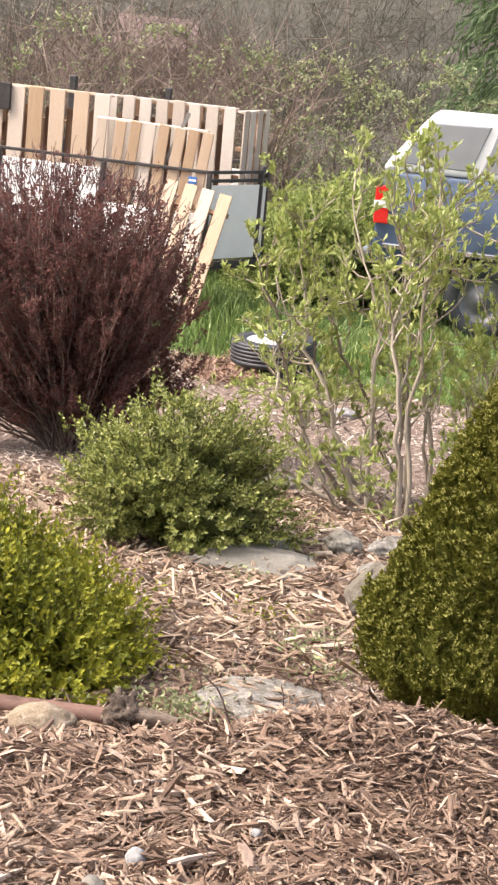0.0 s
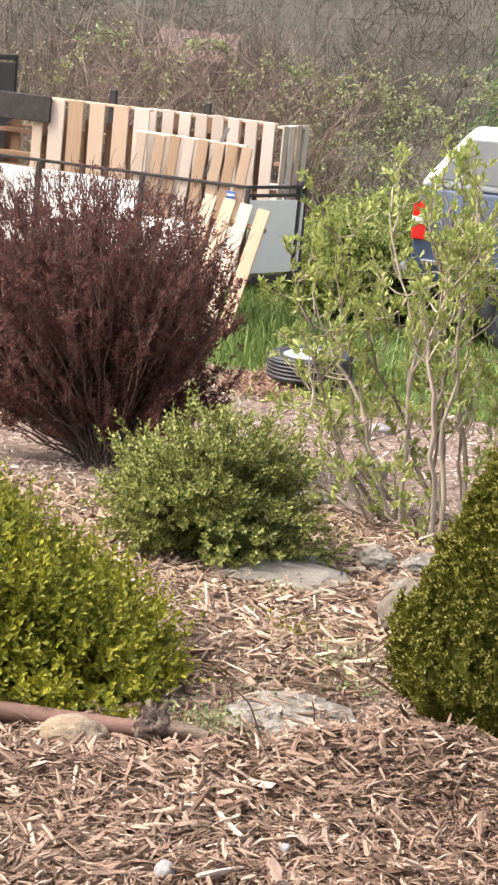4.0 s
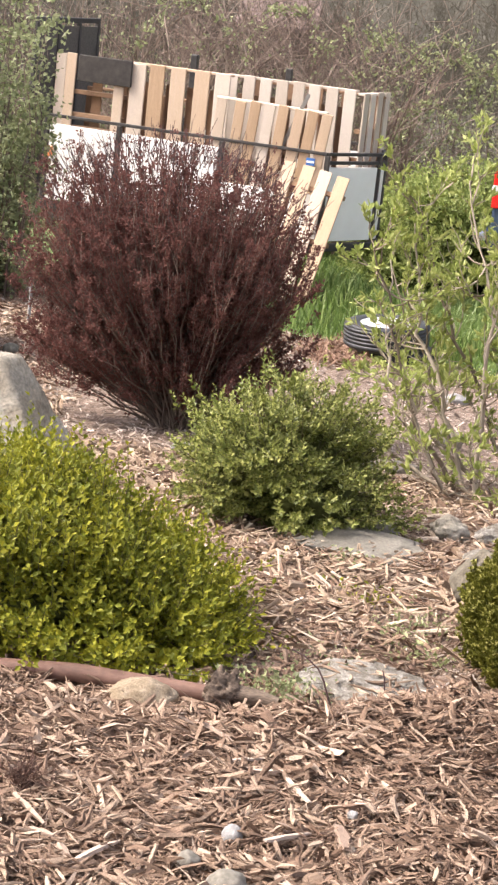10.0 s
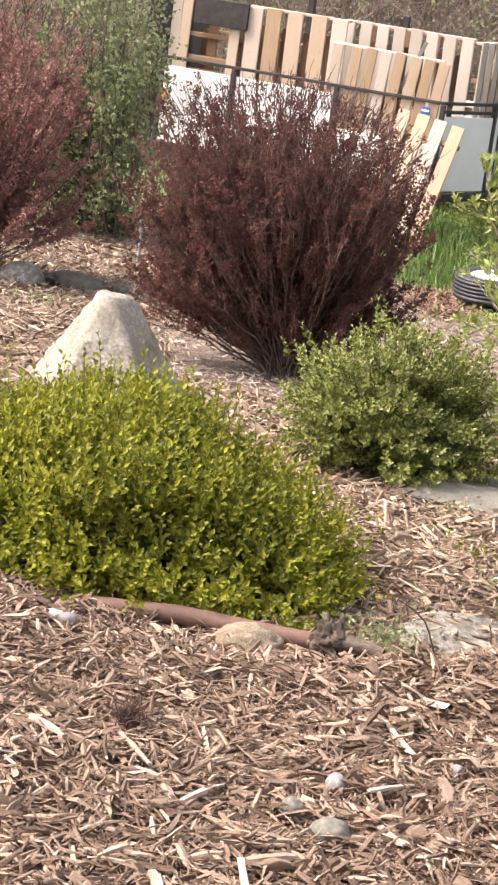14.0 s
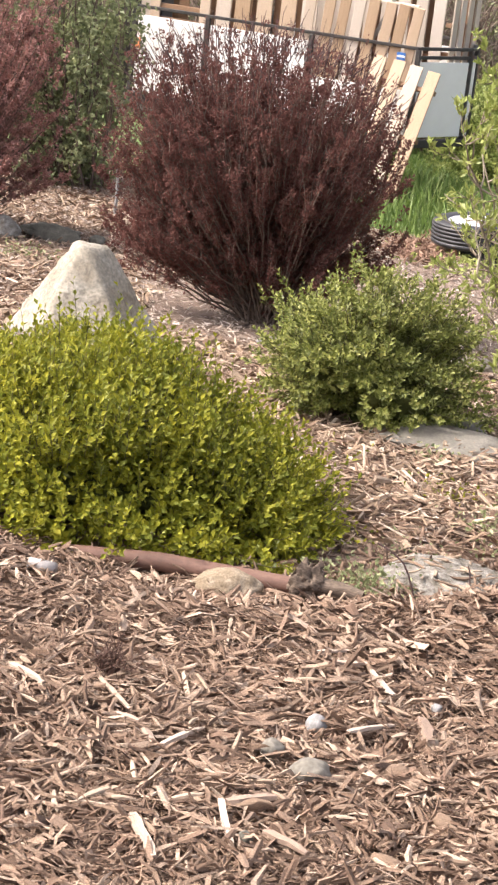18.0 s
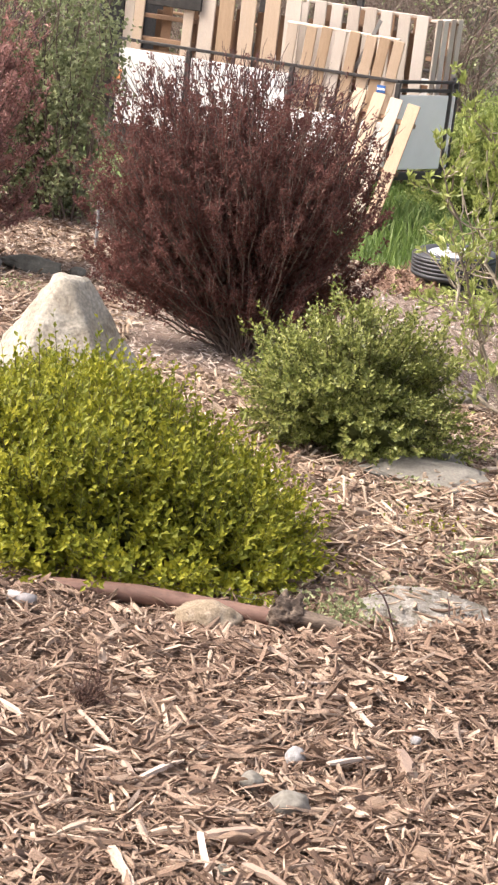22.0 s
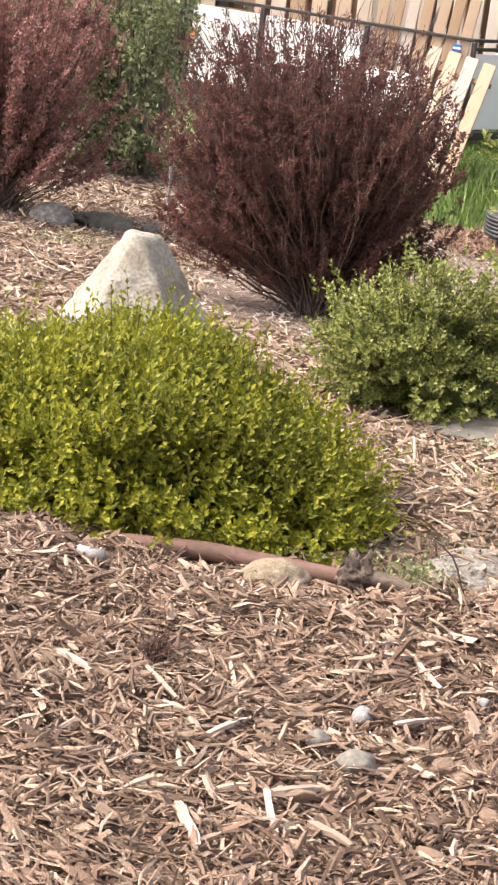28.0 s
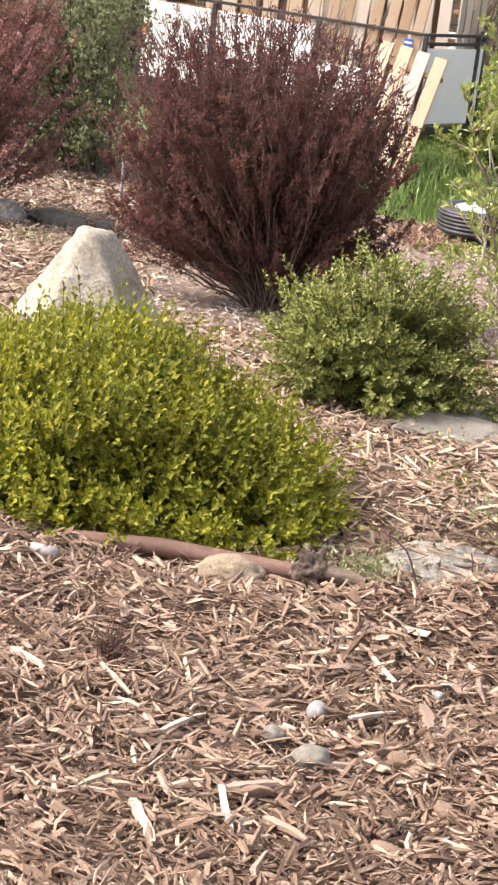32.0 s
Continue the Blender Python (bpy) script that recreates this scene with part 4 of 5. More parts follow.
stone("rock", (0.655, 8.14), (0.10, 0.08, 0.06), M_ROCK, 9, "low grey rock beside a rounded one", 30, 0.3, facets=8, rough=0.35, sub=5)
stone("rock", (0.56, 7.6), (0.07, 0.06, 0.05), M_ROCK, 10, "pale small rock near the spruce", 30, 0.3, facets=2)
stone("rock", (0.53, 10.95), (0.095, 0.08, 0.07), M_PALE, 12, "white rounded rock under the leafing shrub", 0, 0.25, facets=8, rough=0.35, sub=5)
stone("rock", (0.66, 13.3), (0.09, 0.07, 0.05), M_PEBBLE, 13, "pale rock at the lawn's edge", 0, 0.3)
stone("rock", (0.22, 9.9), (0.14, 0.07, 0.04), M_SLAB, 14, "low flat grey stone in the mulch", 10, 0.3)
stone("tan_rock", (-0.53, 5.25), (0.105, 0.07, 0.06), M_TANROCK, 15, "rounded tan rock against the pipe", 0, 0.12)
stone("pebble", (-0.168, 4.10), (0.025, 0.023, 0.024), M_PEBBLE, 16, "pale round pebble on wood chips", 0, -0.25, sub=3)
stone("pebble", (-0.156, 3.81), (0.048, 0.035, 0.032), M_SLAB, 17, "smooth grey egg-shaped stone on wood chips", 10, 0.0, sub=3)
stone("pebble", (-0.25, 3.885), (0.027, 0.024, 0.022), M_SLAB, 18, "small tan-grey stone on wood chips", 0, -0.3, sub=3)
stone("pebble", (0.109, 4.32), (0.015, 0.014, 0.014), M_PEBBLE, 19, "tiny grey pebble on wood chips", 0, -0.5, sub=3)
stone("pebble", (-0.25, 3.385), (0.016, 0.014, 0.014), M_DARKROCK, 26, "dark shiny pebble between wood chips", 0, -0.4, sub=3)
stone("pebble", (-0.9, 9.75), (0.07, 0.05, 0.03), M_PEBBLE, 20, "flat pale stone beside the boulder", 0, 0.2, sub=3)
stone("rock", (-3.10, 12.65), (0.15, 0.11, 0.10), M_ROCK, 22, "grey rounded rock at the foot of a barberry", 0, 0.25, facets=3)
stone("dark_stone", (-2.78, 12.9), (0.27, 0.10, 0.075), M_DARKROCK, 23, "long dark stone lying in a row", -12, 0.2, facets=7, rough=0.32, sub=5)
stone("dark_stone", (-2.47, 12.95), (0.06, 0.05, 0.05), M_DARKROCK, 24, "small dark round stone at the row's end", 0, 0.2)
stone("rock", (-2.05, 8.72), (0.075, 0.06, 0.035), M_ROCK, 25, "flat pale stone beside the boulder", 0, 0.2)

# ---- pipe and driftwood at the heap's edge ----
pipe = holder("rusty_pipe", (-0.65, 5.37, -0.503), "rusty brown steel pipe lying along the bed's edge", "pipe")
child("tube", tubes("tube", [([(-0.42, 0.04, -0.035), (-0.1, 0.01, -0.003), (0.34, -0.035, 0.0)], [0.029, 0.029, 0.029])], M_RUST, 20), pipe)
knot = holder("wood_stump", (-0.295, 5.28, -0.462), "gnarled weathered piece of wood at the pipe's end", "driftwood")
child("knot", rock_mesh("knot", (0.062, 0.052, 0.070), M_OLDWOOD, 33, 0.75, sub=5, facets=8), knot)
child("branch", tubes("branch", [([(0.02, 0, -0.005), (0.10, 0.005, -0.012), (0.165, -0.005, -0.02)], [0.03, 0.027, 0.022])], M_OLDWOOD, 12), knot, "broken branch stub")


# ---- tyre ----
def wheel(parent, R, wd, rim_r, rim_mat, rubber=M_RUBBER):
    """A treaded tyre with its rim, lying flat: the axle is z."""
    prof = [(rim_r, -wd * 0.36), (rim_r + 0.015, -wd * 0.46), (R * 0.78, -wd * 0.5), (R * 0.93, -wd * 0.47), (R * 0.985, -wd * 0.40)]
    for k in range(5):
        a = -wd * 0.36 + k * wd * 0.152
        prof += [(R, a), (R, a + wd * 0.105), (R - 0.007, a + wd * 0.112), (R - 0.007, a + wd * 0.145)]
    prof += [(R * 0.985, wd * 0.40), (R * 0.93, wd * 0.47), (R * 0.80, wd * 0.5), (rim_r + 0.015, wd * 0.46), (rim_r, wd * 0.36)]
    seg = 64
    ang = np.arange(seg) * 2 * np.pi / seg

    def lathe(name, pr, mat, label=""):
        pr = np.array(pr)
        v = np.stack([pr[:, 0][:, None] * np.cos(ang), pr[:, 0][:, None] * np.sin(ang), np.repeat(pr[:, 1][:, None], seg, 1)], -1).reshape(-1, 3)
        i0 = np.arange(len(pr) - 1)[:, None] * seg + np.arange(seg)[None]
        j0 = np.arange(len(pr) - 1)[:, None] * seg + (np.arange(seg)[None] + 1) % seg
        return child(name, mesh_from(name, v, np.stack([i0, j0, j0 + seg, i0 + seg], -1).reshape(-1, 4), mat, True), parent, label)

    lathe("tyre", prof, rubber, "black ribbed rubber tyre")
    lathe("rim", [(rim_r + 0.012, wd * 0.44), (rim_r - 0.01, wd * 0.40), (rim_r - 0.03, wd * 0.30), (rim_r * 0.62, wd * 0.26), (rim_r * 0.55, wd * 0.33), (rim_r * 0.3, wd * 0.35), (rim_r * 0.26, wd * 0.42), (0.002, wd * 0.43)], rim_mat, "pale steel rim")


spare = holder("spare_wheel", at_ground(0.125, 15.15, 0.215), "black spare wheel with a pale rim lying flat on the grass", "wheel")
spare.rotation_euler = (radians(2), radians(-4), 0.0)
wheel(spare, 0.345, 0.20, 0.205, M_RIM)
under = holder("old_tyre", at_ground(0.24, 15.2, 0.035), "dark old tyre under the spare wheel", "tyre")
wheel(under, 0.33, 0.17, 0.18, M_BLACK)

# ---- trailer and pallets ----
trailer = holder("utility_trailer", (-3.213, 17.758, -1.40), "black steel utility trailer with white side panels loaded with pallets", "trailer")
trailer.rotation_euler = (0, 0, radians(-16))
TL, TW, DECK, RAIL = 2.75, 1.50, 0.64, 1.47
NOSE = 0.28


def bar(name, a, b, w, h, parent, mat=M_BLACK, label=""):
    a, b = Vector(a), Vector(b)
    o = part(name, box_bm((b - a).length, w, h, min(w, h) * 0.12), mat, parent, label)
    o.matrix_basis = Matrix.Translation((a + b) / 2) @ (b - a).to_track_quat("X", "Z").to_matrix().to_4x4()
    return o


CORNERS = [(0, 0), (TL, 0), (TL + NOSE, 0.66), (TL + NOSE, TW - 0.66), (TL, TW), (0, TW)]
for k, (p, q) in enumerate(zip(CORNERS, CORNERS[1:] + CORNERS[:1])):
    bar("base_beam", (*p, DECK), (*q, DECK), 0.06, 0.11 if k in (0, 4, 5) else 0.07, trailer)
    if k < 5:
        bar("top_rail", (*p, RAIL), (*q, RAIL), 0.034, 0.028, trailer)
for k in (1, 2, 3):
    p, q = CORNERS[k], CORNERS[k + 1]
    bar("mid_rail", (*p, RAIL - 0.075), (*q, RAIL - 0.075), 0.03, 0.03, trailer)
    d = (Vector(q) - Vector(p))
    m = (Vector(p) + Vector(q)) / 2
    pan = part("end_panel", box_bm(d.length - 0.05, 0.02, RAIL - DECK - 0.17, 0.004), M_WHITE, trailer, "pale end panel")
    pan.matrix_basis = Matrix.Translation((m.x, m.y, (RAIL + DECK) / 2 - 0.03)) @ Matrix.Rotation(math.atan2(d.y, d.x), 4, "Z")
for xx, yy in [(xx, yy) for yy in (0, TW) for xx in (0.0, 0.73, 1.745, TL)] + CORNERS[2:4]:
    bar("post", (xx, yy, DECK + 0.055), (xx, yy, RAIL - 0.014), 0.042, 0.042, trailer)
bar("stake", (0.77, TW + 0.06, RAIL - 0.3), (0.77, TW + 0.06, 2.10), 0.06, 0.07, trailer)
bar("stake", (1.76, TW + 0.06, RAIL - 0.3), (1.76, TW + 0.06, 2.08), 0.05, 0.06, trailer)
part("deck", box_bm(TL - 0.08, TW - 0.08, 0.04, 0.004, (TL / 2, TW / 2, DECK + 0.03)), M_OLDWOOD, trailer, "weathered plank deck")
for a, b in ((0.03, 0.70), (0.76, 1.715), (1.775, TL - 0.03)):
    for yy in (0.0, TW):
        low = 0.30 if (yy == 0.0 and a > 1.5) else 0.0   # the last near panel stops short of the rail
        part("side_panel", box_bm(b - a, 0.018, RAIL - DECK - 0.12 - low, 0.004, ((a + b) / 2, yy, (RAIL + DECK) / 2 - 0.015 - low / 2)), M_WHITE, trailer, "white side panel")
gate = part("ramp_gate", box_bm(0.04, 1.36, 0.05, 0.006, (-0.24, 0.76, 2.31)), M_BLACK, trailer, "upright black ramp gate")
for yy in (0.10, 0.55, 1.0, 1.42):
    bar("gate_bar", (-0.10 if yy < 0 else -0.22, yy, DECK - 0.05), (-0.24, yy, 2.285), 0.045, 0.045, gate)
part("mesh_panel", box_bm(0.012, 1.27, 1.55, 0.0, (-0.232, 0.76, 1.48)), material("expanded_mesh", [(0.3, (0.075, 0.065, 0.055)), (0.7, (0.13, 0.115, 0.10))], 0.8, 60, 3, bump=0.5), gate, "dark expanded metal mesh")
for yy in (-0.13, TW + 0.13):
    part("fender", box_bm(0.86, 0.20, 0.02, 0.005, (1.35, yy, DECK + 0.075)), M_BLACK, trailer)
    hub = new("trailer_wheel")
    hub.parent = trailer
    hub.matrix_basis = pose(1.35, yy, 0.325, 90 if yy < 0 else -90)
    wheel(hub, 0.32, 0.17, 0.19, M_RIM)
tag = part("tag", box_bm(0.08, 0.006, 0.065, 0.002, (2.60, -0.016, RAIL - 0.085)), M_BLUE_TAG, trailer, "small blue tag")
part("white_bar", box_bm(0.07, 0.002, 0.018, 0.0, (2.60, -0.0205, RAIL - 0.085)), M_WHITE, tag, "white bar of writing")
part("marker_lamp", box_bm(0.05, 0.03, 0.10, 0.008, (0.06, -0.026, RAIL - 0.33)), material("amber_lens", [(0.3, (0.75, 0.25, 0.10)), (0.7, (0.85, 0.32, 0.15))], 0.3, 30, 2, bump=0), trailer, "amber marker lamp")
TM = pose(-3.213, 17.758, -1.40, 0, 0, -16)
PZ = DECK + 0.055


def pallet(m, xs, slat, height, mat, label, back=(), depth=0.12, bearers=None, inner=M_PALLET_IN, seed=0, fan=0.0, slant=0.0):
    """A wooden pallet on edge: face boards upright at xs, back boards at back, three bearers across."""
    e = new("pallet")
    e.matrix_basis = m
    tagged(e, label, "pallet", "pallets on the trailer")
    rng = np.random.default_rng(seed)
    width = max(max(xs), max(back or (0,))) + slat
    face = box_mesh("board", slat, 0.018, height, mat, 0.004)
    # back boards and lower bearers take the shade-deepened brown
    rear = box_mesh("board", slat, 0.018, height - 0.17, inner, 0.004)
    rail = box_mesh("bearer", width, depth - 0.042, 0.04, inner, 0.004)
    crown = box_mesh("bearer", width - 0.004, depth - 0.042, 0.022, mat, 0.003)
    for k, x in enumerate(xs):
        f = k / max(len(xs) - 1, 1) - 0.5
        child("board", face, e, "", (x + slat / 2 + rng.normal(0, 0.004), -depth / 2 + 0.010, height / 2 + rng.normal(0, 0.005)), (0, rng.normal(0, 0.6) + fan * f + slant, 0))
    for x in back:
        child("board", rear, e, "", (x + slat / 2, depth / 2 - 0.010, (height - 0.17) / 2))
    for z in bearers or (0.05, height * 0.52, height - 0.035):
        child("bearer", rail if z < height - 0.06 else crown, e, "", (width / 2, 0, min(z, height - 0.02) if z < height - 0.06 else height - 0.014))
    return e


H = 2.035 - PZ
pallet(TM @ pose(-0.05, 0.245, PZ), (0.0, 0.105, 0.60), 0.10, H, M_PALLET, "brown pallet with missing face boards standing in the trailer", (0.0, 0.34, 0.60), 0.12, (0.1, H * 0.5, H - 0.55, H - 0.34), seed=2)
board = new("dark_board", box_mesh("dark_board", 0.54, 0.03, 0.24, material("charred_board", [(0.3, (0.022, 0.019, 0.017)), (0.7, (0.055, 0.047, 0.042))], 0.8, 12, 6, bump=0.3), 0.006))
board.matrix_basis = TM @ pose(0.46, 0.168, 2.035 - 0.115)
tagged(board, "dark grey board fixed along a pallet's top", "board")
pallet(TM @ pose(0.70, 0.245, PZ), (0.0, 0.2, 0.42, 0.63, 0.85), 0.148, H, M_PALLET, "tan wooden pallet standing on edge in the trailer", (0.12, 0.33, 0.54, 0.76), 0.12, (0.05, H * 0.45, H - 0.025), seed=3)
pallet(TM @ pose(0.10, 0.62, PZ), (0.0, 0.35, 0.7, 1.05), 0.12, H - 0.30, M_PALLET_IN, "wooden pallet standing behind another, its brown deepened for shade", (0.5,), seed=4)
pallet(TM @ pose(1.536, 0.55, PZ), [0.163 * k for k in range(8)], 0.112, H - 0.01, M_PALLET_GREY, "pale weathered pallet standing at the back of the trailer", [0.083 + 0.163 * k for k in range(7)], 0.12, (0.05, H * 0.5, H - 0.02), seed=5)
pallet(TM @ pose(1.62, 0.98, PZ), [0.3 * k for k in range(5)], 0.11, H - 0.06, M_PALLET_IN, "pallet in a row of standing pallets, its brown deepened for shade", (0.6,), seed=6)
pallet(TM @ pose(2.83, 0.50, PZ, 0, 0, 84), [0.16 * k for k in range(4)], 0.10, H - 0.03, M_PALLET_GREY, "grey pallet standing crosswise at the row's end", (0.2,), 0.10, (0.1, H * 0.4, H * 0.72, H - 0.05), seed=7)
pallet(TM @ pose(1.62, 0.10, PZ, 3, 1), [0.0, 0.165, 0.30, 0.43, 0.56, 0.70, 0.83, 0.955], 0.098, 1.85 - PZ, M_PALLET, "front wooden pallet leaning in the trailer", (), 0.12, (0.05, 0.6, 1.85 - PZ - 0.02), seed=8, fan=3.0, slant=5.0)
pallet(TM @ pose(2.27, -0.50, 0.20, -19, 6, -4), [0.0, 0.17, 0.335, 0.50], 0.118, 1.24, M_PALLET, "narrow pallet leaning against the trailer's side", (0.0, 0.46), 0.10, (0.12, 0.62, 1.06), seed=9)
strap = new("strap", box_mesh("strap", 0.035, 0.004, 0.56, M_STRAP, 0.001))
strap.matrix_basis = TM @ pose(2.40, 0.02, 1.71, 4, 24)
tagged(strap, "grey ratchet strap drawn across the pallets", "strap")

# ---- pickup ----
truck = holder("pickup_truck", (1.0, 18.5, -1.40), "blue pickup truck with a white cap parked on the grass", "car")
truck.rotation_euler = (0, 0, radians(-7))


def prism(outline, y0, y1, bevel=0.02, segs=2):
    """A side outline in x and z, drawn across from y0 to y1."""
    bm = bmesh.new()
    a = [bm.verts.new((x, y0, z)) for x, z in outline]
    b = [bm.verts.new((x, y1, z)) for x, z in outline]
    bm.faces.new(a)
    bm.faces.new(b[::-1])
    n = len(outline)
    for k in range(n):
        bm.faces.new((a[k], b[k], b[(k + 1) % n], a[(k + 1) % n]))
    bmesh.ops.recalc_face_normals(bm, faces=bm.faces[:])
    if bevel:
        bmesh.ops.bevel(bm, geom=bm.edges[:], offset=bevel, segments=segs, affect="EDGES", profile=0.5)
    return bm


def arch(cx, r, n=10):
    return [(cx + r * math.cos(math.pi * k / n), 0.36 + r * math.sin(math.pi * k / n)) for k in range(n + 1)][::-1]


side = [(0.0, 0.62), (0.0, 1.38), (0.05, 1.51), (2.15, 1.51), (2.30, 1.53), (3.55, 1.50), (5.15, 1.42), (5.35, 1.25), (5.35, 0.62)] + [(4.9, 0.55)] + arch(4.25, 0.46)[::-1] + [(3.6, 0.52), (1.65, 0.52)] + arch(1.10, 0.46)[::-1] + [(0.5, 0.60)]
part("body", prism(side, 0.0, 1.85, 0.03), M_BLUE, truck, "blue painted body with wheel arches", True)
part("cap", prism([(0.02, 1.515), (0.05, 1.59), (0.40, 2.04), (0.47, 2.06), (2.20, 2.07), (2.20, 1.515)], 0.04, 1.81, 0.045, 3), M_CAP, truck, "white fibreglass cap", True)
part("side_window", prism([(0.16, 1.60), (0.435, 2.005), (1.01, 2.02), (0.86, 1.58)], 0.028, 0.05, 0.012), M_GLASS, truck, "smoked side window")
part("side_window", prism([(0.95, 1.58), (1.09, 2.02), (2.05, 2.02), (2.08, 1.58)], 0.028, 0.05, 0.012), M_GLASS, truck, "smoked side window")
part("cab", prism([(2.24, 1.535), (2.26, 1.98), (2.45, 2.04), (3.35, 2.02), (3.95, 1.52)], 0.08, 1.77, 0.06, 3), M_BLUE, truck, "blue cab", True)
part("cab_window", prism([(2.42, 1.58), (2.44, 1.95), (3.30, 1.94), (3.70, 1.58)], 0.06, 0.09, 0.01), M_GLASS, truck, "cab side window")
lamp = part("tail_light", prism([(-0.015, 1.01), (-0.02, 1.36), (0.10, 1.38), (0.13, 1.01)], -0.018, 0.20, 0.012), M_RED, truck, "red tail light with a clear band")
part("reversing_lens", prism([(-0.024, 1.16), (-0.024, 1.23), (0.105, 1.23), (0.105, 1.16)], -0.024, 0.19, 0.006), M_CLEAR, lamp, "clear reversing lens")
part("lower_trim", box_bm(5.2, 0.03, 0.05, 0.008, (2.7, -0.012, 0.80)), M_CHROME, truck, "bright side moulding")
part("bumper", box_bm(0.14, 1.85, 0.20, 0.03, (-0.09, 0.925, 0.70), 2), M_CHROME, truck, "chrome rear bumper", True)
part("underbody", box_bm(4.8, 1.3, 0.25, 0.03, (2.6, 0.925, 0.52)), M_BLACK, truck, "dark underbody")
for wx in (1.10, 4.25):
    for wy, turn in ((0.12, 90), (1.73, -90)):
        hub = new("truck_wheel")
        hub.parent = truck
        hub.matrix_basis = pose(wx, wy, 0.37, turn)
        wheel(hub, 0.37, 0.24, 0.21, M_HUB)


# ---- grass, weeds and brush ----
def blades(name, x, y, height, mat, seed, label, lean=0.35, width=0.006):
    rng = np.random.default_rng(seed)
    n = len(x)
    b = np.stack([x, y, ground_z(x, y) - 0.005], 1)
    az = rng.uniform(0, 2 * np.pi, n)
    w = np.stack([np.cos(az), np.sin(az), np.zeros(n)], 1) * width
    h = height * rng.uniform(0.5, 1.2, n)
    lz = rng.normal(0, lean, (n, 2)) * h[:, None]
    mid = b + np.concatenate([lz * 0.3, (h * 0.6)[:, None]], 1)
    tip = b + np.concatenate([lz, h[:, None]], 1)
    v = np.stack([b - w, b + w, mid + w * 0.7, mid - w * 0.7, tip], 1)
    f = np.arange(n)[:, None] * 5
    tri = np.concatenate([f + [0, 1, 2], f + [0, 2, 3], f + [3, 2, 4]])
    return tagged(new(name, mesh_from(name, v.reshape(-1, 3), tri, mat)), label, "grass", "", "stuff")


rng = np.random.default_rng(71)
px, py = rng.uniform(-2.2, 4.6, 70000), rng.uniform(11, 21.5, 70000)
# the right limit follows the edge of the camera's view
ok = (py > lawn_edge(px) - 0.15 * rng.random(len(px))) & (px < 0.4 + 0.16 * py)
blades("grass", px[ok], py[ok], 0.07 + 0.10 * np.clip(np.sin(px[ok] * 1.3 + 0.6) * np.sin(py[ok] * 1.1 + 1), 0, 1), M_GRASS, 72, "fresh green spring grass behind the bed")
tx, ty = rng.normal(0.5, 0.55, 3500), rng.normal(16.4, 0.45, 3500)
ok = ty > lawn_edge(tx)
blades("tall_grass", tx[ok], ty[ok], np.full(ok.sum(), 0.26), M_GRASS, 73, "tall tufted grass behind the spare wheel", 0.4, 0.008)


def weed(at, spread_r, n, seed, label, mat=M_IVY, leaf=0.03):
    r = np.random.default_rng(seed)
    p = np.stack([r.normal(0, spread_r, n), r.normal(0, spread_r, n), np.abs(r.normal(0, 0.035, n)) + 0.005], 1)
    p[:, 2] += ground_z(p[:, 0] + at[0], p[:, 1] + at[1]) - float(ground_z(*at))
    a = r.normal(size=(n, 3)) * [1, 1, 0.5] + [0, 0, 0.6]
    o = new("weed", leaf_mesh("weed", p, a, r.uniform(0.5, 1.2, n) * leaf, 0.6, mat, r))
    o.location = at_ground(*at)
    return tagged(o, label, "weed", "", "stuff")


weed((0.10, 6.75), 0.07, 70, 81, "small green weed in the mulch", M_BOX, 0.022)
weed((0.32, 6.15), 0.06, 70, 82, "low green weed beside the flat rock", M_IVY, 0.025)
weed((0.21, 6.35), 0.05, 50, 83, "low green weed beside the flat rock", M_IVY, 0.022)
weed((-0.22, 5.62), 0.09, 160, 84, "small dark weeds beside the boxwood", M_IVY, 0.025)
weed((-0.13, 5.56), 0.08, 260, 94, "low dark green moss and weeds beside the boxwood", M_CLIMBER, 0.022)
weed((-0.02, 5.95), 0.10, 120, 96, "sparse low weeds on the fine mulch", M_CLIMBER, 0.018)
weed((0.33, 6.45), 0.10, 110, 98, "sparse low weeds on the fine mulch", M_IVY, 0.020)
weed((0.02, 7.35), 0.05, 50, 85, "small green weed at the slab's edge", M_IVY, 0.025)
weed((0.35, 14.75), 0.30, 420, 86, "yellow-green leafy weed beside the spare wheel", M_LILAC, 0.06)
weed((0.62, 14.4), 0.22, 240, 87, "yellow-green leafy weed at the lawn's edge", M_LILAC, 0.06)
weed((-2.75, 11.9), 0.14, 150, 88, "low green weed before the stone row", M_IVY, 0.03)
weed((0.62, 10.2), 0.12, 90, 89, "low green weed under the leafing shrub", M_LILAC, 0.035)
weed((0.85, 9.0), 0.16, 110, 90, "low green weed under the leafing shrub", M_LILAC, 0.035)


def twig_bundle(name, at, n, height, spread_r, mat, seed, label, category, r=0.002, crook=0.006):
    g = np.random.default_rng(seed)
    lines = []
    for _ in range(n):
        az, l = g.uniform(0, 2 * np.pi), height * g.uniform(0.5, 1.1)
        t = np.linspace(0, 1, 5)[:, None]
        w = np.array([np.cos(az), np.sin(az), 0]) * spread_r * g.random()
        lines.append((w * t ** 1.3 + np.array([0, 0, l]) * t + np.cumsum(g.normal(0, crook, (5, 3)), 0), r * (1 - 0.7 * t[:, 0])))
    o = new(name, tubes(name, lines, mat, 4))
    o.location = at
    return tagged(o, label, category)


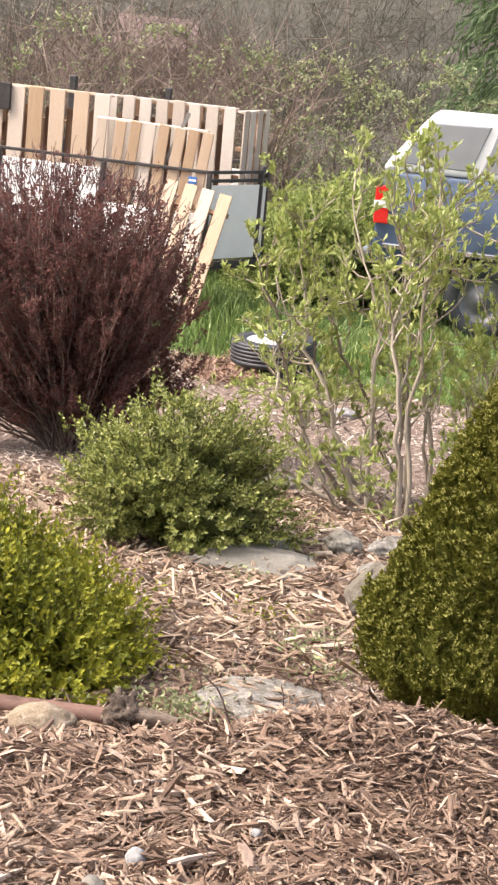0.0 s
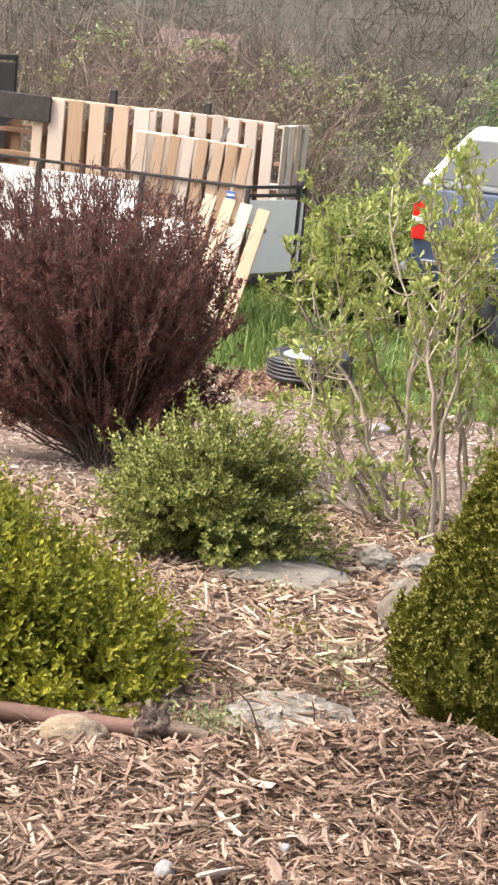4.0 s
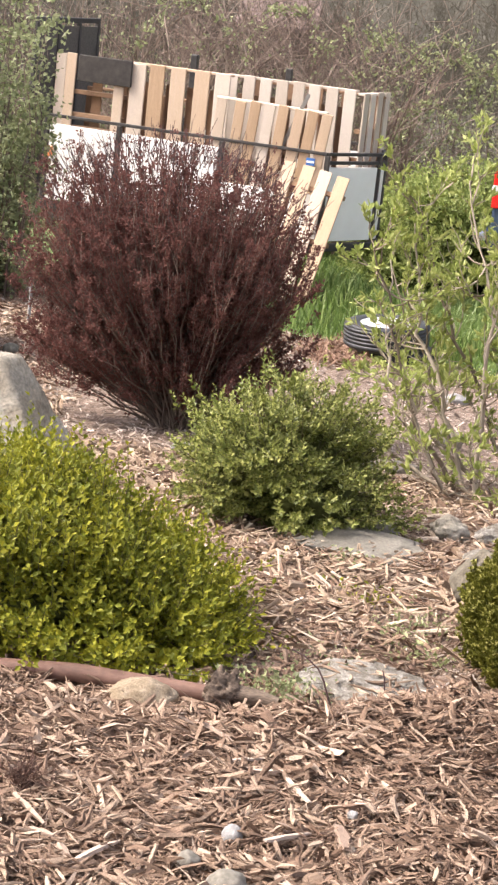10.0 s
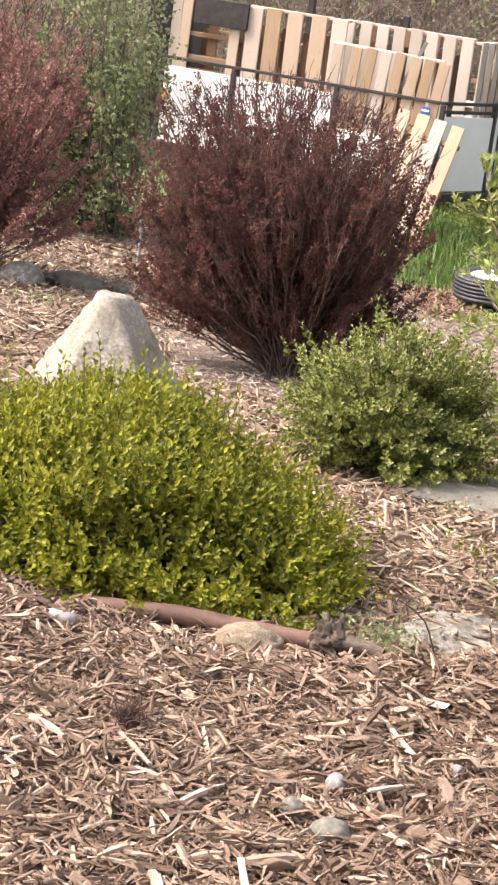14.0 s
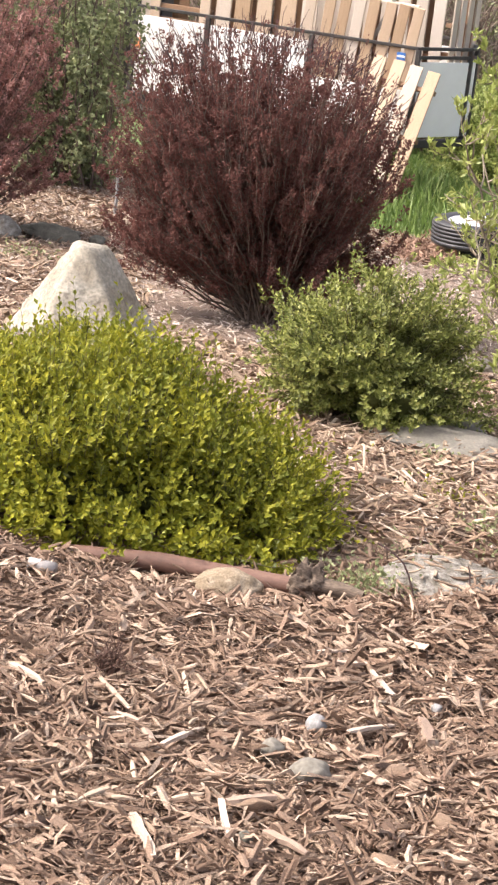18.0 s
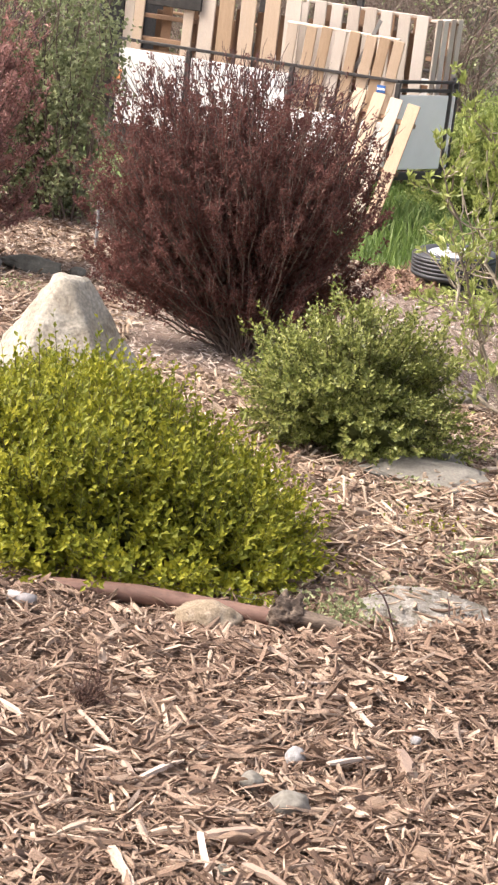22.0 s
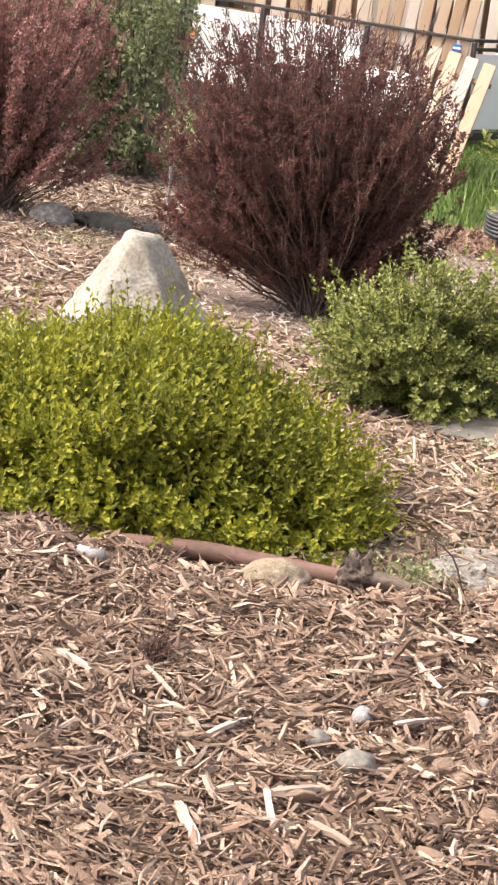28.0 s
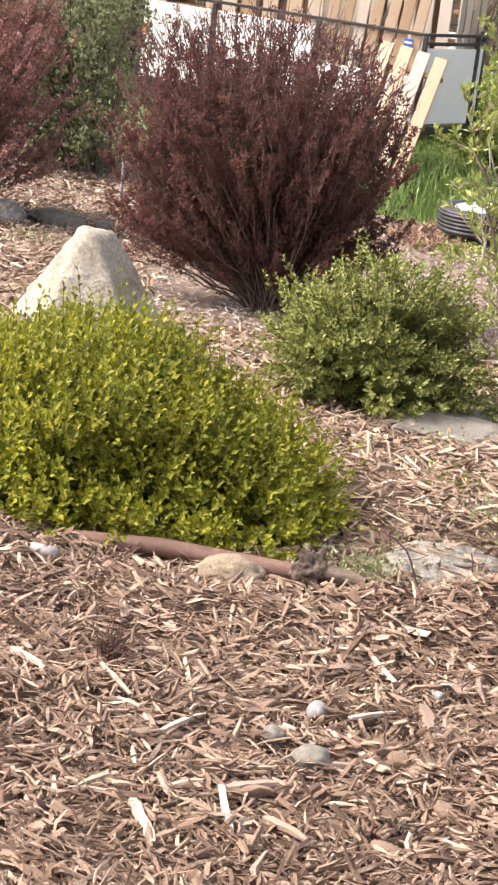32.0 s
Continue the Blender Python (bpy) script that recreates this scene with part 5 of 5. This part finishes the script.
M_DRY = material("dry_brown_stalk", [(0.3, (0.065, 0.034, 0.025)), (0.7, (0.13, 0.070, 0.050))], 0.9, 40, 4, bump=0, vary="island")
twig_bundle("dead_plant", at_ground(-0.69, 4.25, 0.01), 120, 0.085, 0.070, M_DRY, 91, "dead dark brown twiggy seedling in the chips", "plant", 0.0021, 0.015)
for line in ([(0.035, 5.35, -0.52), (0.02, 5.35, -0.485), (-0.004, 5.35, -0.42), (-0.024, 5.35, -0.383), (-0.065, 5.35, -0.350), (-0.109, 5.35, -0.331)],
             [(0.178, 5.33, -0.50), (0.177, 5.33, -0.46), (0.176, 5.33, -0.425), (0.174, 5.33, -0.40), (0.171, 5.33, -0.375), (0.163, 5.33, -0.352)]):
    foot = Vector(line[0])
    o = new("bare_twig", tubes("bare_twig", [([Vector(p) - foot for p in line], [0.0032, 0.0031, 0.003, 0.0028, 0.0025, 0.002])], M_BARB_TIP, 6))
    o.location = foot
    tagged(o, "thin dark bare twig sticking up from the mulch", "twig")
stick = new("garden_stake", tubes("garden_stake", [([(0, 0, -0.05), (0.005, 0, 0.2), (-0.01, 0, 0.42)], [0.014, 0.014, 0.012])], M_PEBBLE, 8))
stick.location = at_ground(-2.72, 14.9)
tagged(stick, "thin pale garden stake in the chips", "stake")
M_PVC = material("dirty_white_plastic", [(0.3, (0.22, 0.20, 0.19)), (0.7, (0.36, 0.335, 0.32))], 0.6, 24, 6, bump=0.15, bump_dist=0.002, fine=0.12)
M_TEAL = material("turquoise_plastic", [(0.3, (0.10, 0.40, 0.46)), (0.7, (0.18, 0.52, 0.58))], 0.5, 40, 4, bump=0.1, bump_dist=0.001)
chunk = new("pipe_fragment", tubes("pipe_fragment", [([(-0.040, 0, 0), (-0.039, 0, 0), (0.0, 0.002, 0.001), (0.038, 0.004, 0.002), (0.040, 0.004, 0.002), (0.030, 0.004, 0.002)], [0.0165, 0.019, 0.019, 0.0185, 0.0165, 0.0155])], M_PVC, 18))
chunk.matrix_basis = pose(-1.033, 5.0, float(ground_z(-1.033, 5.0)) + 0.036, 0, 3, -8)
tagged(chunk, "dirty white broken pipe piece lying in the chips", "pipe")
scrap = new("plastic_scrap", rock_mesh("plastic_scrap", (0.028, 0.016, 0.009), M_TEAL, 97, 0.3, sub=3, facets=5))
scrap.location = at_ground(-1.385, 5.13, 0.035)
tagged(scrap, "small turquoise plastic scrap on the mulch crest", "scrap")
stone("clay_shard", (0.13, 3.42), (0.03, 0.02, 0.015), M_BRICK, 95, "reddish clay shard in the chips", 0, 0.1, sub=3)


def brush(name, n, area, height, mat, seed, label, r=0.006, arch_over=0.5, n_side=3, leaves=None, leaf_share=0.0):
    """A thicket of thin arching canes with side twigs."""
    g = np.random.default_rng(seed)
    lines, tips = [], []
    for _ in range(n):
        x, y = g.uniform(area[0], area[1]), g.uniform(area[2], area[3])
        az = g.uniform(0, 2 * np.pi)
        l = height * g.uniform(0.45, 1.15)
        out = l * arch_over * g.random()
        t = np.linspace(0, 1, 7)[:, None]
        w = np.array([np.cos(az), np.sin(az), 0])
        p = np.array([x, y, float(ground_z(x, y)) - 0.05]) + w * out * t ** 1.8 + np.array([0, 0, 1.0]) * l * (t - 0.25 * arch_over * t ** 3) + np.cumsum(g.normal(0, 0.025 * height / 2, (7, 3)), 0)
        lines.append((p, r * g.uniform(0.6, 1.5) * (1 - 0.75 * t[:, 0])))
        for _ in range(n_side):
            k = g.integers(2, 7)
            d = unit(g.normal(0, 1, 3) + [0, 0, 0.5]) * l * g.uniform(0.12, 0.35)
            s = p[k] + d * np.linspace(0, 1, 4)[:, None] + np.cumsum(g.normal(0, 0.015, (4, 3)), 0)
            lines.append((s, r * 0.5 * np.linspace(1, 0.3, 4)))
            tips.append(s)
    tagged(new(name, tubes(name, lines, mat, 3)), label, "brush", "", "stuff")
    if leaves is not None:
        P = np.concatenate(tips)
        P = np.repeat(P, 2, 0)[g.random(len(P) * 2) < leaf_share]
        o = new("brush_leaves", leaf_mesh("brush_leaves", P + g.normal(0, 0.03, P.shape), g.normal(size=P.shape), g.uniform(0.03, 0.06, len(P)), 0.7, leaves, g))
        tagged(o, "scattered young leaves in the thicket", "brush", "", "stuff")


brush("bramble_thicket", 620, (-6.5, 5.0, 20.8, 23.5), 2.0, M_BRUSH, 101, "tangled bare bramble canes behind the trailer", 0.006, 0.9, 7, M_CLIMBER, 0.50)
brush("red_cane_thicket", 300, (-3.4, 0.2, 20.6, 22.0), 2.75, M_BRUSH_RED, 102, "reddish bare canes behind the pallets", 0.012, 0.75, 6, M_CLIMBER, 0.10)
brush("dry_grass_thicket", 620, (-7.8, -2.4, 22.5, 25.0), 2.9, M_BRUSH_RED, 103, "tall dry stalks behind the trailer", 0.006, 0.25, 3, M_CLIMBER, 0.12)
brush("bramble_thicket", 720, (-9, 9.5, 24.0, 31.0), 1.7, M_BRUSH, 104, "bare brown thicket beyond the lawn", 0.007, 0.8, 9, M_CLIMBER, 0.16)
brush("red_cane_thicket", 330, (-4.4, -0.6, 33.0, 38.5), 2.65, M_BRUSH_RED, 106, "reddish bare canes before an old shed", 0.013, 0.6, 8)
brush("sapling_thicket", 700, (-13, 2.0, 32.0, 46.0), 3.1, M_FAR, 105, "bare grey-brown saplings at the hill's foot", 0.009, 0.5, 12)


def woods(n, area, seed):
    """Bare far trees: thin trunks and limbs, with a haze of fine twigs."""
    g = np.random.default_rng(seed)
    lines, P, A = [], [], []
    for _ in range(n):
        x, y = g.uniform(area[0], area[1]), g.uniform(area[2], area[3])
        z, h = float(ground_z(x, y)), g.uniform(3, 8)
        t = np.linspace(0, 1, 6)[:, None]
        trunk = np.array([x, y, z - 0.2]) + np.array([0, 0, h]) * t + np.cumsum(g.normal(0, 0.16, (6, 3)), 0) * [1, 1, 0.2]
        lines.append((trunk, g.uniform(0.006, 0.016) * (1 - 0.8 * t[:, 0])))
        for _ in range(18):
            b = trunk[int(g.uniform(0.1, 1) * 5)]
            d = unit(g.normal(0, 1, 3) * [1, 1, 0.5] + [0, 0, 0.7]) * g.uniform(0.8, 2.2)
            limb = b + d * np.linspace(0, 1, 4)[:, None] + np.cumsum(g.normal(0, 0.08, (4, 3)), 0)
            lines.append((limb, 0.005 * np.linspace(1, 0.3, 4)))
            P.append(np.repeat(limb, 2, 0))
            A.append(unit(g.normal(0, 1, (8, 3)) + [0, 0, 0.5]))
    m = 70000
    x, y = g.uniform(area[0], area[1], m), 46 + (area[3] - 46) * g.random(m) ** 1.3
    P.append(np.stack([x, y, ground_z(x, y)], 1))
    A.append(unit(g.normal(0, 0.5, (m, 3)) + [0, 0, 1.0]))
    P, A = np.concatenate(P), np.concatenate(A)
    tagged(new("far_woods", tubes("far_woods", lines, M_FAR, 3)), "hazy bare grey-brown woods on the hillside", "woods", "", "stuff")
    tagged(new("far_twigs", sliver_mesh("far_twigs", P, A, g.uniform(0.4, 1.3, len(P)), 0.011, M_FAR, g)), "fine bare twigs of the hillside woods", "woods", "", "stuff")


woods(260, (-28, 22, 47, 92), 111)


def far_conifer(at, height, radius, seed):
    g = np.random.default_rng(seed)
    e = holder("conifer_tree", at, "tall dark green conifer with drooping boughs", "tree")
    child("trunk", tubes("trunk", [([(0, 0, -0.2), (0, 0, height * 0.5), (0, 0, height)], [0.2, 0.12, 0.02])], M_BARK, 8), e)
    P, A = [], []
    for k in range(260):
        t = g.random() ** 1.1
        z = 1.4 + t * (height - 1.4)
        r = radius * (1 - t) ** 0.8 + 0.2
        az = g.uniform(0, 2 * np.pi)
        s = np.linspace(0.1, 1, 60)
        bough = np.stack([np.cos(az) * r * s, np.sin(az) * r * s, z - 0.45 * r * s ** 1.6], 1)
        P.append(bough + g.normal(0, 0.09, bough.shape))
        A.append(np.stack([np.cos(az) * 0.5 + g.normal(0, 0.4, 60), np.sin(az) * 0.5 + g.normal(0, 0.4, 60), -0.7 + g.normal(0, 0.3, 60)], 1))
    P, A = np.concatenate(P), np.concatenate(A)
    child("foliage", leaf_mesh("foliage", P, A, g.uniform(0.15, 0.35, len(P)), 0.22, M_FAR_GREEN, g), e, "drooping green foliage")


far_conifer((4.85, 37.0, -1.4), 9.0, 1.9, 121)

shed = holder("shed", (-2.70, 40.0, -1.4), "old shed with a haze-greyed red metal roof beyond the thicket", "building")
part("wall", box_bm(1.5, 1.4, 1.80, 0.01, (0, 0.9, 0.9)), M_BARN, shed, "grey weathered board walls")
part("roof", prism([(-0.10, 1.78), (0.9, 2.38), (1.9, 1.78), (1.9, 1.84), (0.9, 2.44), (-0.10, 1.84)], -0.84, 0.84, 0.0), M_ROOF, shed, "red corrugated roof, greyed for haze", rot=(0, 0, 90))


# ---- arching brambles above the truck ----
def arching_cane(x0, x1, z1, x2, z2, x3, z3, seed):
    g = np.random.default_rng(seed)
    t = np.linspace(0, 1, 18)[:, None]
    y = 21.2 + g.uniform(-0.3, 0.3)
    c = np.array([[x0, y, -1.45], [x1, y, z1], [x2, y + g.normal(0, 0.1), z2], [x3, y + g.normal(0, 0.2), z3]])
    p = c[0] * (1 - t) ** 3 + c[1] * 3 * t * (1 - t) ** 2 + c[2] * 3 * t ** 2 * (1 - t) + c[3] * t ** 3
    p += np.cumsum(g.normal(0, 0.010, p.shape), 0)
    e = holder("bramble_cane", tuple(p[0]), "arching leafy bramble cane above the thicket", "bramble", "arching brambles")
    lines = [(p - p[0], 0.012 * (1 - 0.55 * t[:, 0]))]
    at = []
    for k in range(5, 18):
        d = unit(g.normal(0, 1, 3) + [0, 0, 0.4]) * g.uniform(0.05, 0.22)
        s = p[k] - p[0] + d * np.linspace(0, 1, 4)[:, None]
        lines.append((s, 0.005 * np.linspace(1, 0.4, 4)))
        at.append(np.repeat(s, 4, 0))
    child("cane", tubes("cane", lines, M_BARB_STEM, 5), e, "dark brown cane")
    at = np.concatenate(at)
    at = at + g.normal(0, 0.03, at.shape)
    child("foliage", leaf_mesh("foliage", at, g.normal(size=at.shape) + [0, -0.3, 0.5], g.uniform(0.03, 0.065, len(at)), 0.7, M_IVY, g), e, "young green leaves")


for k, cane in enumerate([(0.30, 0.5, 1.3, 1.5, 1.55, 1.95, 0.6), (-0.4, -0.2, 0.6, 0.5, 0.6, 0.75, 0.0), (0.2, 0.1, 1.0, -0.5, 1.35, -0.9, 0.7), (1.2, 1.0, 0.9, 0.6, 1.1, 0.3, 0.7), (-0.3, -0.3, 1.1, 0.3, 1.2, 0.7, 0.85),
                          (1.0, 1.3, 1.0, 1.6, 1.2, 2.0, 0.9), (0.7, 0.5, 0.6, 0.9, 1.1, 1.3, 0.5), (-0.8, -0.6, 1.2, -0.2, 1.3, 0.2, 0.7), (1.9, 1.6, 0.9, 1.2, 1.0, 0.8, 0.4), (1.5, 1.8, 0.8, 2.3, 1.0, 2.7, 0.4),
                          (-2.0, -1.9, 1.3, -1.4, 1.5, -0.9, 0.9), (-3.2, -3.0, 1.4, -2.4, 1.5, -2.0, 0.9)]):
    arching_cane(*cane, 131 + k)


# ---- large splinters lying on the heap ----
def splinter(x, y, length, yaw, width, seed):
    g = np.random.default_rng(seed)
    n = 6
    t = np.linspace(-0.5, 0.5, n)
    w = width * np.array([0.42, 0.5, 0.5, 0.48, 0.45, 0.3]) * g.uniform(0.75, 1.15, n)
    th = width * 0.3 * np.array([0.5, 0.9, 1, 1, 0.8, 0.4])
    bow = g.normal(0, 0.03) * length
    ring = []
    for k in range(n):
        cy, cz = g.normal(0, width * 0.06), bow * (1 - 4 * t[k] ** 2)
        ring += [(t[k] * length, cy - w[k], cz - th[k]), (t[k] * length, cy + w[k], cz - th[k]), (t[k] * length + g.normal(0, width * 0.1), cy + w[k] * 0.7, cz + th[k]), (t[k] * length, cy - w[k] * 0.8, cz + th[k])]
    f = [[k * 4 + a, k * 4 + (a + 1) % 4, k * 4 + 4 + (a + 1) % 4, k * 4 + 4 + a] for k in range(n - 1) for a in range(4)] + [[3, 2, 1, 0], [n * 4 - 4, n * 4 - 3, n * 4 - 2, n * 4 - 1]]
    o = new("wood_splinter", mesh_from("wood_splinter", ring, f, M_SPLINTER))
    slope = math.degrees(math.atan(-0.0915 * math.sin(radians(yaw))))
    o.matrix_basis = pose(x, y, float(ground_z(x, y)) + 0.040, g.normal(0, 14), -slope + g.normal(0, 4), yaw)
    return tagged(o, "long pale splinter lying on the wood chips", "wood", "large splinters on the chips")


M_SPLINTER = material("pale_split_wood", [(0.0, (0.22, 0.15, 0.11)), (0.5, (0.38, 0.285, 0.22)), (1.0, (0.54, 0.445, 0.37))], 0.85, 30, 7, stretch=(0.3, 3, 3), bump=0.7, bump_dist=0.004, vary="object", fine=0.2)
SPLINTERS = [
    (-0.03, 4.44, 0.19, -70, 0.016), (-0.04, 4.10, 0.16, 51, 0.014), (-0.13, 4.55, 0.11, 20, 0.013), (-0.26, 3.58, 0.105, 26, 0.026),
    (-0.29, 3.40, 0.20, -75, 0.018), (-0.17, 4.67, 0.13, 34, 0.011), (-0.02, 3.84, 0.12, -60, 0.018), (-0.28, 4.80, 0.138, 143, 0.013),
    (0.09, 4.14, 0.12, -79, 0.032), (-0.46, 3.87, 0.18, 60, 0.016), (-0.17, 3.38, 0.132, -43, 0.018), (-0.64, 4.04, 0.17, -55, 0.014),
    (-0.59, 3.92, 0.082, -32, 0.016), (-0.53, 3.86, 0.13, -65, 0.020), (-0.44, 3.30, 0.19, -67, 0.024), (-0.86, 4.09, 0.15, -45, 0.018),
]
for k, s in enumerate(SPLINTERS):
    splinter(*s, 140 + k)


# ---- single chips on top of the heap ----
def loose_chips(n, area, seed):
    """Chips that can be picked up one by one: split slivers and flakes that share a few shapes."""
    g = np.random.default_rng(seed)
    shapes = []
    for k in range(16):
        length, width = g.uniform(0.045, 0.095), g.uniform(0.007, 0.016)
        t = np.linspace(-0.5, 0.5, 5)
        w = width * 0.5 * np.array([0.55, 0.95, 1.0, 0.85, 0.35]) * g.uniform(0.8, 1.2, 5)
        th = width * 0.22 * np.array([0.6, 1, 1, 0.9, 0.5])
        bow, turn = g.normal(0, 0.05) * length, g.normal(0, 0.05) * length
        v = []
        for q in range(5):
            lift, off = bow * (1 - 4 * t[q] ** 2), turn * (1 - 4 * t[q] ** 2)
            skew = g.normal(0, 0.05) * length if q in (0, 4) else 0.0
            v += [(t[q] * length + skew, off - w[q], lift - th[q]), (t[q] * length - skew, off + w[q], lift - th[q]), (t[q] * length - skew, off + w[q] * 0.7, lift + th[q]), (t[q] * length + skew, off - w[q] * 0.75, lift + th[q])]
        f = [[q * 4 + a, q * 4 + (a + 1) % 4, q * 4 + 4 + (a + 1) % 4, q * 4 + 4 + a] for q in range(4) for a in range(4)] + [[3, 2, 1, 0], [16, 17, 18, 19]]
        shapes.append(mesh_from("wood_chip", v, f, M_LOOSE))
    for k in range(n):
        x, y = g.uniform(area[0], area[1]), g.uniform(area[2], area[3])
        yaw = math.degrees(2.3 * math.sin(x * 3.1 + y * 2.3) + 1.8 * math.sin(x * 5.9 - y * 4.7 + 1) + g.normal(0, 0.8))
        child("wood_chip", shapes[k % 16], ground, "", (x, y, float(ground_z(x, y)) + g.uniform(0.028, 0.040)), (g.normal(0, 22), g.normal(0, 9), yaw))
    for k in range(30):   # some lie on the low rock behind the heap
        a, r = g.uniform(0, 2 * math.pi), 0.15 * math.sqrt(g.random())
        x, y = 0.12 + r * math.cos(a), 5.80 + r * math.sin(a)
        child("wood_chip", shapes[k % 16], ground, "", (x, y, float(ground_z(0.12, 5.82)) + 0.066 - 0.9 * r * r), (g.normal(0, 15), g.normal(0, 8), g.uniform(0, 360)))


M_LOOSE = material("split_chip", [(0.0, (0.10, 0.062, 0.040)), (0.4, (0.22, 0.149, 0.101)), (0.75, (0.36, 0.270, 0.194)), (1.0, (0.50, 0.408, 0.315))], 0.87, 30, 7, stretch=(0.4, 3, 3), bump=0.7, bump_dist=0.004, vary="object", fine=0.3)
loose_chips(300, (-0.95, 0.40, 3.35, 5.0), 171)


# ---- thick broken pieces of wood ----
def wood_chunk(x, y, size, yaw, seed, label):
    o = new("wood_chunk", rock_mesh("wood_chunk", size, M_LOOSE, seed, 0.30, sub=4, facets=10))
    o.matrix_basis = pose(x, y, float(ground_z(x, y)) + 0.030 + size[2] * 0.2, 6, -4, yaw)
    return tagged(o, label, "wood", "thick wood pieces on the chips")


for k, (x, y, size, yaw, label) in enumerate([
        (0.026, 3.885, (0.034, 0.020, 0.014), 55, "broken tan wood knot lying on the chips"), (0.100, 4.105, (0.022, 0.030, 0.010), 20, "pinkish flat bark flake on the chips"),
        (-0.254, 3.57, (0.052, 0.017, 0.015), 14, "pale bone-shaped stick end on the chips"), (0.035, 3.41, (0.045, 0.020, 0.015), -30, "split brown wood lump on the chips"),
        (0.140, 3.66, (0.036, 0.022, 0.016), -40, "rounded tan wood lump on the chips")]):
    wood_chunk(x, y, size, yaw, 181 + k, label)
